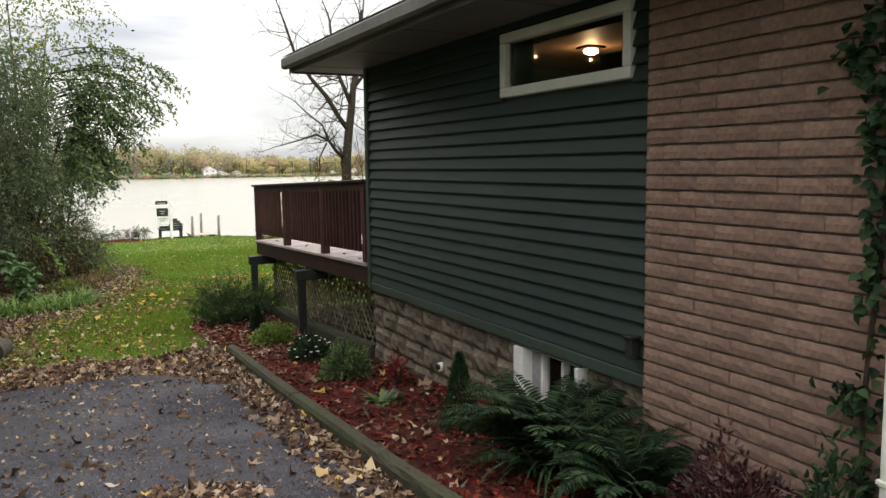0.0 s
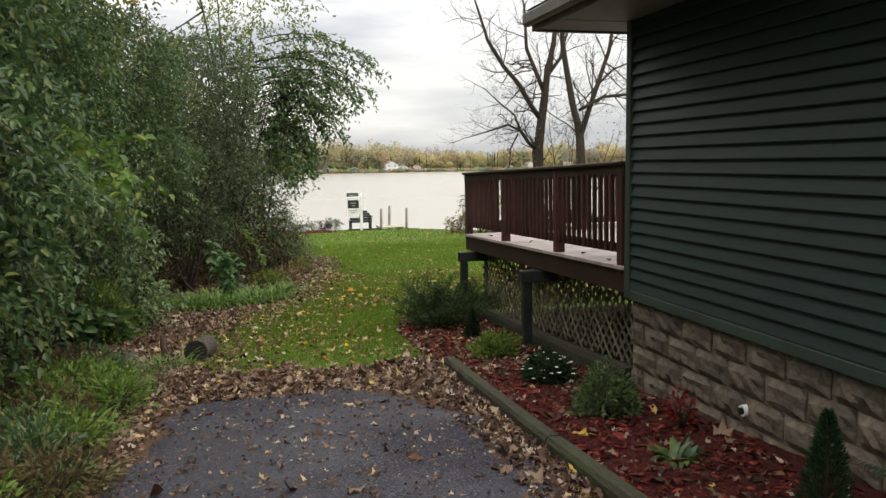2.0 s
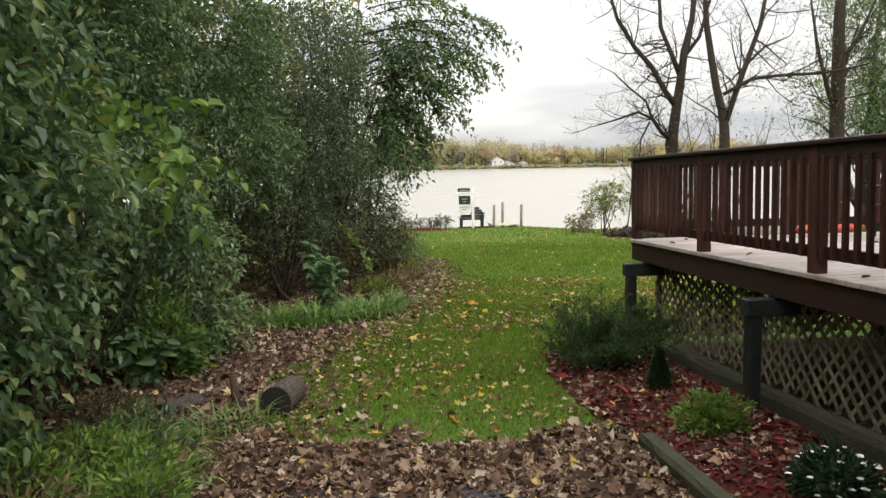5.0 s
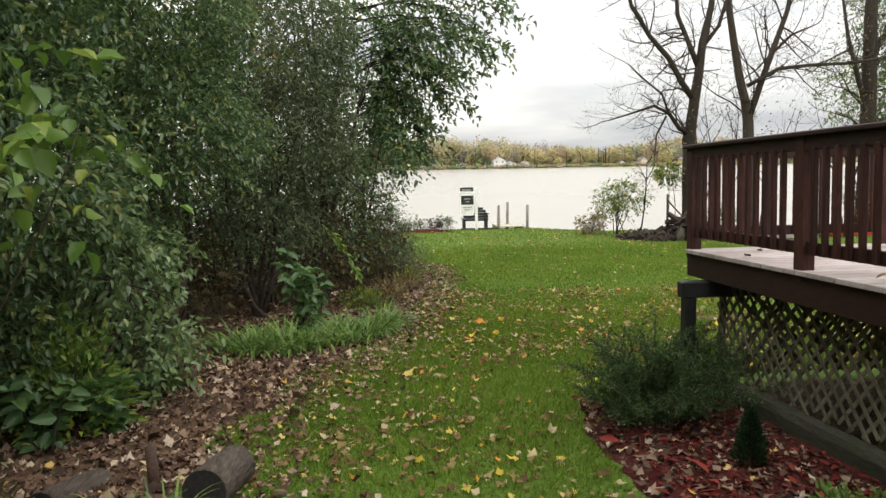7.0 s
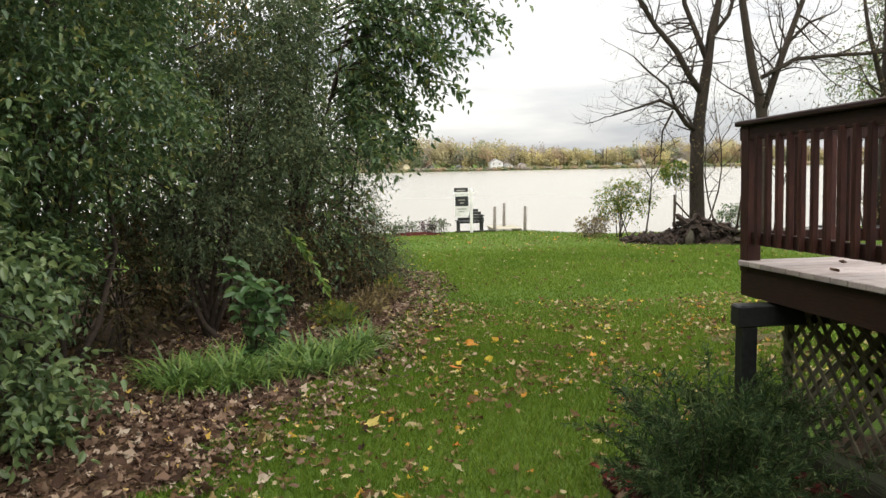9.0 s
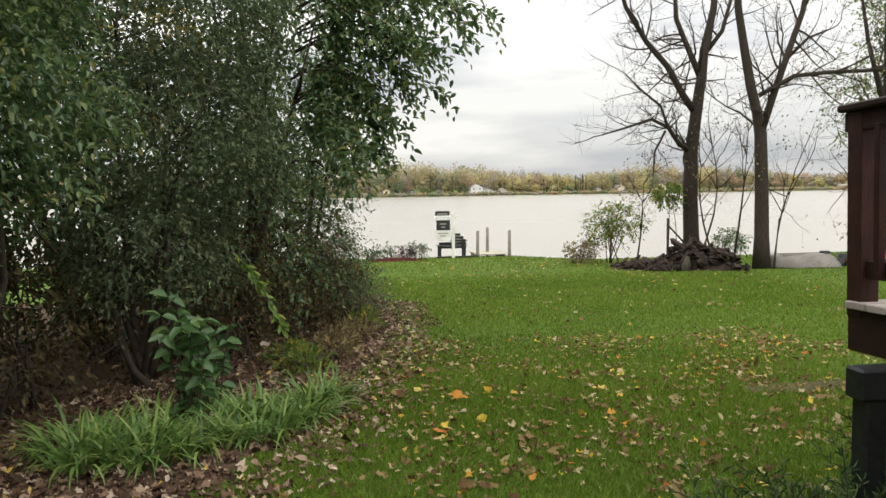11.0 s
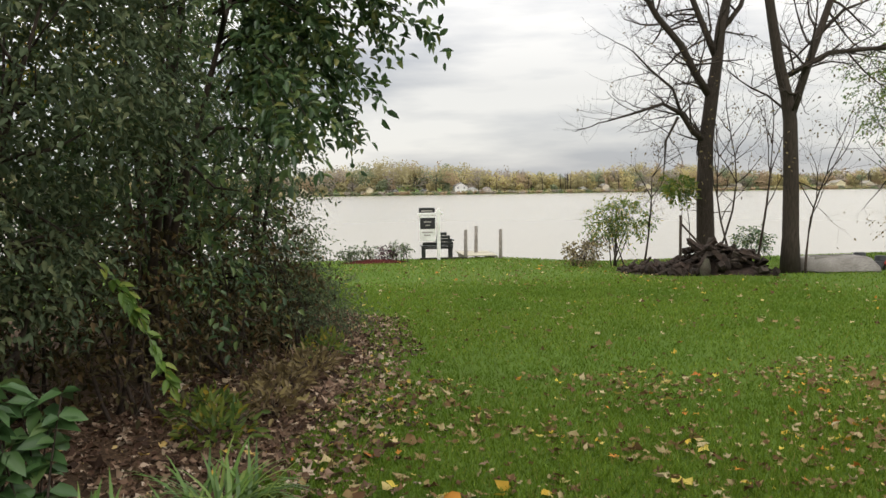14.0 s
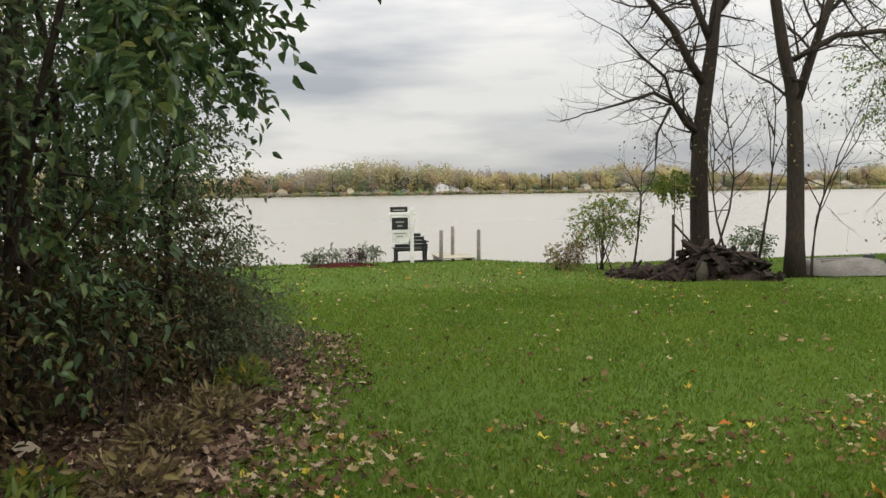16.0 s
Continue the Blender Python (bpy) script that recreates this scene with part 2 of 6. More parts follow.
M_LEAF_FERN = leafy("fern_fronds", [(0.0, (0.012, 0.030, 0.014)), (0.6, (0.026, 0.058, 0.024)), (1.0, (0.060, 0.095, 0.038))], 0.6, 0.25, None, 0.2)
M_LEAF_BLADE = leafy("grass_blades", [(0.0, (0.072, 0.122, 0.012)), (0.5, (0.122, 0.196, 0.019)), (0.9, (0.180, 0.262, 0.030)), (1.0, (0.26, 0.24, 0.07))], 0.65, 0.4, (0.082, 0.145, 0.014), 0.15)
M_LEAF_LILY = leafy("daylily_blades", [(0.0, (0.06, 0.12, 0.028)), (0.6, (0.125, 0.22, 0.045)), (1.0, (0.24, 0.31, 0.075))], 0.4, 0.35)
M_LEAF_DEAD = leafy("fallen_leaves", [(0.0, (0.03, 0.016, 0.010)), (0.35, (0.085, 0.047, 0.030)), (0.65, (0.17, 0.105, 0.068)), (0.85, (0.30, 0.21, 0.145)), (0.96, (0.46, 0.38, 0.29)), (1.0, (0.5, 0.33, 0.06))], 0.75, 0.15, None, 0.2)
M_LEAF_LAWN = leafy("lawn_leaves", [(0.0, (0.08, 0.04, 0.018)), (0.35, (0.17, 0.105, 0.045)), (0.65, (0.26, 0.20, 0.085)), (0.85, (0.42, 0.35, 0.21)), (0.95, (0.52, 0.40, 0.05)), (1.0, (0.42, 0.13, 0.03))], 0.75, 0.2, None, 0.15)
M_LEAF_RED = leafy("dark_red_leaves", [(0.0, (0.02, 0.006, 0.008)), (0.6, (0.045, 0.012, 0.015)), (1.0, (0.09, 0.03, 0.025))], 0.4, 0.25)
M_LEAF_TAN = leafy("dry_tan_leaves", [(0.0, (0.09, 0.065, 0.03)), (0.6, (0.2, 0.15, 0.07)), (1.0, (0.27, 0.22, 0.08))], 0.7, 0.3)


# ---- mesh helpers ----
def mesh_from(name, verts, faces, mat, parent=None, label="", smooth=False):
    me = bpy.data.meshes.new(name)
    me.from_pydata([tuple(v) for v in verts], [], [tuple(f) for f in faces])
    me.materials.append(mat)
    if smooth:
        me.polygons.foreach_set("use_smooth", [True] * len(me.polygons))
    ob = new(name, me)
    if parent:
        ob.parent = parent
    if label:
        tagged(ob, label)
    return ob


def part(name, bm, mat, parent=None, label="", smooth=False):
    me = bpy.data.meshes.new(name)
    bmesh.ops.recalc_face_normals(bm, faces=bm.faces)
    bm.to_mesh(me)
    bm.free()
    me.materials.append(mat)
    if smooth:
        me.polygons.foreach_set("use_smooth", [True] * len(me.polygons))
    ob = new(name, me)
    if parent:
        ob.parent = parent
    if label:
        tagged(ob, label)
    return ob


def thing(name, label, category, group="", kind="", at=(0, 0, 0)):
    ob = new(name)
    ob.location = at
    return tagged(ob, label, category, group, kind)


def add_box(bm, x0, x1, y0, y1, z0, z1, m=None, bevel=0.0):
    made = bmesh.ops.create_cube(bm, size=1.0)["verts"]
    t = Matrix.Translation(((x0 + x1) / 2, (y0 + y1) / 2, (z0 + z1) / 2)) @ Matrix.Diagonal((x1 - x0, y1 - y0, z1 - z0, 1))
    bmesh.ops.transform(bm, matrix=(m @ t) if m else t, verts=made)
    if bevel:
        edges = list({e for v in made for e in v.link_edges})
        bmesh.ops.bevel(bm, geom=edges, offset=bevel, segments=1, affect="EDGES", clamp_overlap=True)
    return bm


def box(x0, x1, y0, y1, z0, z1, m=None, bevel=0.006):
    return add_box(bmesh.new(), x0, x1, y0, y1, z0, z1, m, bevel)


def tube_arrays(points, radii, sides=7):
    """Rings of a tapered tube along points."""
    pts = [Vector(p) for p in points]
    verts, faces = [], []
    up = Vector((0.3, 0.2, 1)).normalized()
    for i, p in enumerate(pts):
        d = (pts[min(i + 1, len(pts) - 1)] - pts[max(i - 1, 0)]).normalized()
        a = d.cross(up)
        if a.length < 0.05:
            a = d.cross(Vector((1, 0, 0)))
        a.normalize()
        b = d.cross(a)
        for k in range(sides):
            w = 2 * math.pi * k / sides
            verts.append(p + (a * math.cos(w) + b * math.sin(w)) * radii[i])
    for i in range(len(pts) - 1):
        for k in range(sides):
            k2 = (k + 1) % sides
            faces.append((i * sides + k, i * sides + k2, (i + 1) * sides + k2, (i + 1) * sides + k))
    faces.append(tuple(range(sides - 1, -1, -1)))
    faces.append(tuple((len(pts) - 1) * sides + k for k in range(sides)))
    return verts, faces


class Soup:
    """Collects tubes into one mesh."""

    def __init__(self):
        self.v, self.f = [], []

    def tube(self, points, radii, sides=6):
        v, f = tube_arrays(points, radii, sides)
        o = len(self.v)
        self.v += v
        self.f += [tuple(i + o for i in g) for g in f]

    def done(self, name, mat, parent=None, label=""):
        return mesh_from(name, self.v, self.f, mat, parent, label, True)


RNG = np.random.default_rng(7)


def unit(a):
    return a / np.maximum(np.linalg.norm(a, axis=-1, keepdims=True), 1e-9)


def leaf_mesh(name, P, D, N, L, W, mat, parent=None, label="", fold=0.25, droop=0.15):
    """One mesh of many leaf blades: base P, way D, face normal N, length L, width W."""
    P, D, N = np.asarray(P, float), unit(np.asarray(D, float)), np.asarray(N, float)
    n = len(P)
    S = unit(np.cross(D, N))
    N = np.cross(S, D)
    L, W = np.broadcast_to(L, n)[:, None], np.broadcast_to(W, n)[:, None]
    lift = N * W * fold
    sag = -N * L * droop
    v = np.stack([P, P + D * L * 0.30 + S * W * 0.46 + lift, P + D * L * 0.68 + S * W * 0.36 + lift + sag * 0.4, P + D * L + sag,
                  P + D * L * 0.68 - S * W * 0.36 + lift + sag * 0.4, P + D * L * 0.30 - S * W * 0.46 + lift], 1).reshape(-1, 3)
    base = np.arange(n)[:, None] * 6
    f = np.concatenate([base + np.array([0, 1, 2, 3]), base + np.array([0, 3, 4, 5])], 1).reshape(-1)
    me = bpy.data.meshes.new(name)
    me.vertices.add(len(v))
    me.vertices.foreach_set("co", v.astype(np.float32).reshape(-1))
    me.loops.add(len(f))
    me.loops.foreach_set("vertex_index", f.astype(np.int32))
    me.polygons.add(2 * n)
    me.polygons.foreach_set("loop_start", np.arange(0, 8 * n, 4, dtype=np.int32))
    me.update(calc_edges=True)
    me.materials.append(mat)
    ob = new(name, me)
    if parent:
        ob.parent = parent
    if label:
        tagged(ob, label)
    return ob


def blade_mesh(name, P, D, L, W, mat, rng):
    """Blades of grass, one tapering triangle each."""
    n = len(P)
    D = unit(D)
    S = unit(np.cross(D, rng.normal(size=(n, 3)))) * (np.broadcast_to(W, n) * 0.5)[:, None]
    v = np.stack([P - S, P + S, P + D * np.broadcast_to(L, n)[:, None]], 1).reshape(-1, 3)
    me = bpy.data.meshes.new(name)
    me.vertices.add(3 * n)
    me.vertices.foreach_set("co", v.astype(np.float32).reshape(-1))
    me.loops.add(3 * n)
    me.loops.foreach_set("vertex_index", np.arange(3 * n, dtype=np.int32))
    me.polygons.add(n)
    me.polygons.foreach_set("loop_start", np.arange(0, 3 * n, 3, dtype=np.int32))
    me.update(calc_edges=True)
    me.materials.append(mat)
    return new(name, me)


def litter_mesh(name, P, N, size, mat, rng, kind_of=""):
    """Dry lobed leaves lying flat: a crumpled star of ten points round a centre."""
    n, k = len(P), 10
    N = unit(N)
    a0 = unit(np.cross(N, rng.normal(size=(n, 3))))
    b0 = np.cross(N, a0)
    w = np.arange(k) * 2 * math.pi / k + rng.normal(size=(n, k)) * 0.12
    r = np.where(np.arange(k) % 2 == 0, 1.0, 0.62) * (0.7 + 0.6 * rng.random((n, k))) * size[:, None] * 0.5
    r *= (1 + 0.35 * np.cos(w)) * 0.95
    curl = (0.08 + 0.32 * rng.random((n, 1))) * r ** 2 / np.maximum(size[:, None], 1e-4) * np.where(rng.random((n, 1)) < 0.7, 1.0, -0.3)
    rim = P[:, None, :] + a0[:, None, :] * (r * np.cos(w))[..., None] + b0[:, None, :] * ((0.45 + 0.4 * rng.random((n, 1))) * r * np.sin(w))[..., None] + N[:, None, :] * (curl + rng.normal(size=(n, k)) * 0.13 * size[:, None])[..., None]
    v = np.concatenate([P[:, None, :], rim], 1).reshape(-1, 3)
    v[:, 2] = np.maximum(v[:, 2], np.repeat(P[:, 2], k + 1) - 0.012)
    base = np.arange(n)[:, None] * (k + 1)
    f = np.concatenate([base + np.array((0, 1 + i, 1 + (i + 1) % k)) for i in range(k)], 1).reshape(-1)
    me = bpy.data.meshes.new(name)
    me.vertices.add(len(v))
    me.vertices.foreach_set("co", v.astype(np.float32).reshape(-1))
    me.loops.add(len(f))
    me.loops.foreach_set("vertex_index", f.astype(np.int32))
    me.polygons.add(k * n)
    me.polygons.foreach_set("loop_start", np.arange(0, 3 * k * n, 3, dtype=np.int32))
    me.update(calc_edges=True)
    me.materials.append(mat)
    return new(name, me)


def sprays(centres, ways, per, twig, leaf, width, rng, droop=0.5):
    """Leaves set along short drooping twigs. Returns the arrays for leaf_mesh."""
    n = len(centres)
    k = (np.arange(per) + rng.random((n, per))) / per
    way = unit(ways)[:, None, :] + np.array([0, 0, -droop]) * k[..., None]
    pos = centres[:, None, :] + way * (k * twig)[..., None]
    side = unit(np.cross(unit(ways), rng.normal(size=(n, 3))))[:, None, :]
    sign = np.where(np.arange(per) % 2 == 0, 1.0, -1.0)[None, :, None]
    d = unit(way) * 0.7 + side * sign * 0.8 + rng.normal(size=(n, per, 3)) * 0.35 + np.array([0, 0, -0.22])
    nrm = np.array([0, 0, 1.0]) + rng.normal(size=(n, per, 3)) * 0.42
    L = leaf * (0.7 + 0.6 * rng.random(n * per))
    return pos.reshape(-1, 3), d.reshape(-1, 3), nrm.reshape(-1, 3), L, L * width


# ---- the lie of the land: a lawn that falls away to the lake ----
GY = (-60, 0, 9, 14.7, 20, 30, 39.2, 40.6, 42.5, 80, 304, 318, 330, 3500)
GZ = (3.0, 0, -0.58, -0.87, -1.10, -1.42, -1.72, -1.80, -2.75, -4.2, -4.2, -2.4, -1.9, 2.0)


def ground_z(x, y):
    shift = 2.5 * min(max((x - 7.5) / 3.0, 0), 1)
    yy = y + shift if 30 < y < 80 else y
    return float(np.interp(yy, GY, GZ))


def hedge_edge(y):
    """The x of the hedge's foot."""
    return float(np.interp(y, (0, 6, 12.5, 15, 17, 19, 20.5, 22.4, 25, 28), (-3.4, -3.0, -2.4, -1.9, -1.4, -0.6, 0.25, 0.95, 1.55, 1.4)))


def litter_edge(y):
    """The x at which leaf litter gives way to the lawn."""
    return float(np.interp(y, (9, 11.4, 12.5, 14.1, 15.8, 18.3, 20, 22.6, 25, 27), (-0.2, -0.7, -0.6, -0.15, 0.6, 1.1, 1.5, 1.78, 1.9, 1.4)))


def ground_sheet():
    xs = np.concatenate([[-3000, -600, -150, -50, -25], np.arange(-14, 26.1, 0.5), [32, 45, 80, 200, 700, 3000]])
    ys = np.concatenate([[-400, -60, -25], np.arange(-10, 46.1, 0.5), [52, 80, 150, 304, 311, 318, 323, 330, 450, 3500]])
    verts = [(x, y, ground_z(x, y) + 0.025 * (noise.noise((x * 0.4, y * 0.4, 0)) if abs(y) < 46 else 0)) for y in ys for x in xs]
    w = len(xs)
    faces = [(j * w + i, j * w + i + 1, (j + 1) * w + i + 1, (j + 1) * w + i) for j in range(len(ys) - 1) for i in range(w - 1)]
    ob = mesh_from("ground", verts, faces, M_GRASSY, None, "", True)
    return tagged(ob, "green mown lawn falling gently to the lake", "lawn", kind="structure")


def surf_z(x, y):
    return ground_z(x, y) + 0.025 * noise.noise((x * 0.4, y * 0.4, 0))


def ground_patch(name, inside, x0, x1, y0, y1, step, lift, mat, label, category):
    """A thin layer on the ground where inside(x, y) holds, with a ragged rim that dips into the soil."""
    nx, ny = int((x1 - x0) / step) + 1, int((y1 - y0) / step) + 1
    keep, verts, idx = set(), [], {}
    for j in range(ny):
        for i in range(nx):
            if inside(x0 + (i + 0.5) * step, y0 + (j + 0.5) * step):
                keep.add((i, j))

    def vert(i, j):
        if (i, j) not in idx:
            x, y = x0 + i * step, y0 + j * step
            rim = not all((i + a, j + b) in keep for a in (-1, 0) for b in (-1, 0))
            idx[(i, j)] = len(verts)
            verts.append((x + random.uniform(-0.3, 0.3) * step * rim, y + random.uniform(-0.3, 0.3) * step * rim,
                          surf_z(x, y) + (-0.012 if rim else lift + 0.006 * noise.noise((x * 3, y * 3, 2)))))
        return idx[(i, j)]
    faces = [(vert(i, j), vert(i + 1, j), vert(i + 1, j + 1), vert(i, j + 1)) for i, j in sorted(keep)]
    return tagged(mesh_from(name, verts, faces, mat, None, "", True), label, category, kind="structure")


def wob(x, y, a=0.12, s=1.6):
    return a * noise.noise((x * s, y * s, 5)) + 0.5 * a * noise.noise((x * s * 3.1, y * s * 3.1, 8))


def in_drive(x, y):
    d = wob(x, y)
    right = float(np.interp(y, (-9, 4, 6, 7.4, 8, 8.5, 8.95), (1.6, 1.62, 1.66, 1.58, 1.35, 1.0, 0.6)))
    left = float(np.interp(y, (-9, 5, 8.0, 8.9), (-1.3, -1.1, -0.85, -0.55)))
    return y < 8.95 + d and left + d < x < right + d


def in_bed(x, y):
    d = wob(x, y, 0.06)
    if y > 12.6 + d or x > 3.25:
        return False
    if y < 9.4:
        return x > 1.86
    return x > float(np.interp(y, (9.4, 10.6, 11.5, 12.6), (1.9, 1.68, 1.76, 1.95))) + d


def in_litter(x, y):
    d = wob(x, y, 0.25)
    if in_bed(x, y):
        return False
    if y < 9.75 + d * 1.2:
        return -6 < x < 2.0
    return -9 < x < litter_edge(y) + d - 0.1 and y < 27


ground_sheet()
ground_patch("leaf_litter_ground", in_litter, -9, 2.1, -8, 27, 0.16, 0.008, M_LITTER, "brown leaf mould under fallen leaves", "ground")
ground_patch("driveway", in_drive, -1.4, 2, -8, 9.6, 0.09, 0.02, M_ASPHALT, "worn dark asphalt driveway strewn with leaves", "driveway")
ground_patch("mulch_bed", in_bed, 1.5, 3.2, 1.0, 12.9, 0.12, 0.035, M_MULCH, "flower bed of red wood mulch beside the house", "flower bed")


def water_sheet():
    xs, ys = [-3000, -300, -40, 0, 40, 300, 3000], [38.5, 60, 120, 240, 321]
    verts = [(x, y, -2.5) for y in ys for x in xs]
    faces = [(j * 7 + i, j * 7 + i + 1, j * 7 + i + 8, j * 7 + i + 7) for j in range(4) for i in range(6)]
    return tagged(mesh_from("water", verts, faces, M_WATER), "pale calm lake reflecting the overcast sky", "lake", kind="structure")


water_sheet()


# ---- the house: block foundation, green lap siding, brick end, wide eaves ----
WX = 3.08          # face of the siding wall
Y0, Y1 = 3.46, 7.88
SID_B, SOF = 0.342, 2.64
WIN = (3.63, 5.09, 2.11, 2.57)      # outer edges of the high window's frame: y0, y1, z0, z1
BWIN = (4.12, 4.92, -0.27, 0.29)


def wall_with_holes(name, x0, x1, y0, y1, z0, z1, holes, mat, label):
    """A thick wall along y with openings (y0, y1, z0, z1) right through it."""
    ys = sorted({y0, y1, *[h[0] for h in holes], *[h[1] for h in holes]})
    zs = sorted({z0, z1, *[h[2] for h in holes], *[h[3] for h in holes]})
    bm = bmesh.new()
    for a, b in zip(ys, ys[1:]):
        for c, d in zip(zs, zs[1:]):
            if not any(h[0] <= a and b <= h[1] and h[2] <= c and d <= h[3] for h in holes):
                add_box(bm, x0, x1, a, b, c, d)
    bmesh.ops.remove_doubles(bm, verts=bm.verts, dist=0.0005)
    return tagged(part(name, bm, mat), label, "wall", kind="structure")


wall_w = wall_with_holes("wall_west", WX + 0.03, WX + 0.23, Y0, Y1, SID_B, 2.9, [(3.7, 5.02, 2.18, 2.51)], M_TRIM_GREEN, "house wall clad in dark green lap siding")
found = wall_with_holes("wall_foundation", WX + 0.07, WX + 0.27, Y0, Y1, -0.9, SID_B, [(4.18, 4.86, -0.27, 0.25)], M_MORTAR, "foundation wall of split-faced concrete blocks")
wall_b = wall_with_holes("wall_brick", WX - 0.029, WX + 0.23, 1.9, Y0 - 0.005, -0.9, 2.9, [], M_MORTAR, "brown brick end wall of the house")
front = part("wall_lake_side", box(WX + 0.235, 11.0, Y1 - 0.2, Y1, -0.9, 2.9), M_TRIM_GREEN)
tagged(front, "house wall facing the lake in dark green", "wall", kind="structure")
back = part("wall_inside", box(7.0, 7.15, 1.9, Y1 - 0.21, -0.9, 2.9), plain("warm_interior_paint", (0.5, 0.3, 0.16)))
tagged(back, "warm brown painted inner wall of the house", "wall", kind="structure")
south = part("wall_street_side", box(WX + 0.235, 11.0, 1.7, 1.895, -0.9, 2.9), M_BRICK)
tagged(south, "plain brick wall of the house towards the street", "wall", kind="structure")
room = part("ceiling_room", box(WX + 0.235, 6.99, 1.9, Y1 - 0.21, 2.7, 2.75), plain("warm_ceiling", (0.30, 0.19, 0.115)))
tagged(room, "warm lit ceiling seen through the high window", "ceiling", kind="structure")
rfloor = part("floor_room", box(WX + 0.28, 6.99, 1.9, Y1 - 0.21, 0.3, 0.34), M_DECK)
tagged(rfloor, "pale wooden floor inside the house", "floor", kind="structure")

# corner post and starter trim
corner = part("trim", box(WX - 0.02, WX + 0.08, Y1 - 0.06, Y1 + 0.02, SID_B - 0.04, 2.66), M_TRIM_GREEN)
tagged(corner, "dark green corner board of the siding", "trim", kind="structure")
skirt = part("trim", box(WX - 0.012, WX + 0.06, Y0, Y1 - 0.065, SID_B - 0.045, SID_B + 0.036), M_TRIM_GREEN)
tagged(skirt, "dark green starter strip under the siding", "trim", kind="structure")

# eaves
eave = thing("eaves", "wide roof overhang with taupe fascia and pale soffit", "eaves", kind="structure")
part("soffit", box(2.44, WX + 0.02, 1.6, 8.40, SOF, SOF + 0.02, bevel=0), M_SOFFIT, eave)
part("soffit_front", box(WX + 0.025, 11.2, Y1 + 0.025, 8.40, SOF, SOF + 0.02, bevel=0), M_SOFFIT, eave)
part("fascia", box(2.415, 2.435, 1.6, 8.43, SOF - 0.02, SOF + 0.13), M_FASCIA, eave)
part("gutter", box(2.33, 2.412, 1.6, 8.45, SOF + 0.02, SOF + 0.14, bevel=0.02), M_FASCIA, eave)
part("fascia_front", box(2.44, 11.2, 8.405, 8.43, SOF - 0.02, SOF + 0.13), M_FASCIA, eave)
for i in range(5):
    part("soffit_joint", box(2.445, WX - 0.02, 7.9 - i * 1.2, 7.912 - i * 1.2, SOF - 0.006, SOF - 0.001, bevel=0), M_FASCIA, eave)


def roof():
    bm = bmesh.new()
    v = [bm.verts.new(p) for p in ((2.34, 1.5, 2.79), (2.34, 8.47, 2.79), (6.9, 8.47, 4.3), (6.9, 1.5, 4.3), (11.4, 8.47, 2.79), (11.4, 1.5, 2.79))]
    top = [bm.faces.new((v[0], v[3], v[2], v[1])), bm.faces.new((v[3], v[5], v[4], v[2]))]
    bmesh.ops.solidify(bm, geom=top, thickness=0.06)
    return tagged(part("roof", bm, M_ROOF), "dark shingled low gable roof", "roof", kind="structure")


roof()


# lap siding, one board a course
def siding():
    lap = 0.1002
    n = int((2.9 - SID_B) / lap)
    for k in range(n):
        z = SID_B + 0.04 + k * lap
        spans = [(Y0 + 0.002, Y1 - 0.065)]
        if z + lap > WIN[2] and z < WIN[3]:
            spans = [(Y0 + 0.002, WIN[0]), (WIN[1], Y1 - 0.065)]
        for a, b in spans:
            if b - a < 0.02:
                continue
            bm = bmesh.new()
            prof = ((WX + 0.028, z), (WX - 0.010, z), (WX - 0.012, z + 0.006), (WX + 0.022, z + lap + 0.012), (WX + 0.028, z + lap + 0.012))
            rings = [[bm.verts.new((px, yy, pz)) for px, pz in prof] for yy in (a, b)]
            for i in range(5):
                j = (i + 1) % 5
                bm.faces.new((rings[0][i], rings[0][j], rings[1][j], rings[1][i]))
            bm.faces.new(rings[0][::-1])
            bm.faces.new(rings[1])
            part("siding_board", bm, M_SIDING, wall_w)


siding()


def window_high():
    w = thing("window_1", "high white-framed window with warm light inside", "window", kind="structure")
    y0, y1, z0, z1 = WIN
    for nm, b in (("window_frame", (y0, y1, z0, z0 + 0.07)), ("window_frame", (y0, y1, z1 - 0.07, z1)),
                  ("window_frame", (y0, y0 + 0.07, z0 + 0.071, z1 - 0.071)), ("window_frame", (y1 - 0.07, y1, z0 + 0.071, z1 - 0.071))):
        part(nm, box(WX - 0.03, WX + 0.05, *b), M_WHITE, w)
    g = part("pane", box(WX + 0.02, WX + 0.026, y0 + 0.07, y1 - 0.07, z0 + 0.07, z1 - 0.07, bevel=0), M_GLASS, w)
    g.visible_shadow = False
    return w


window_high()


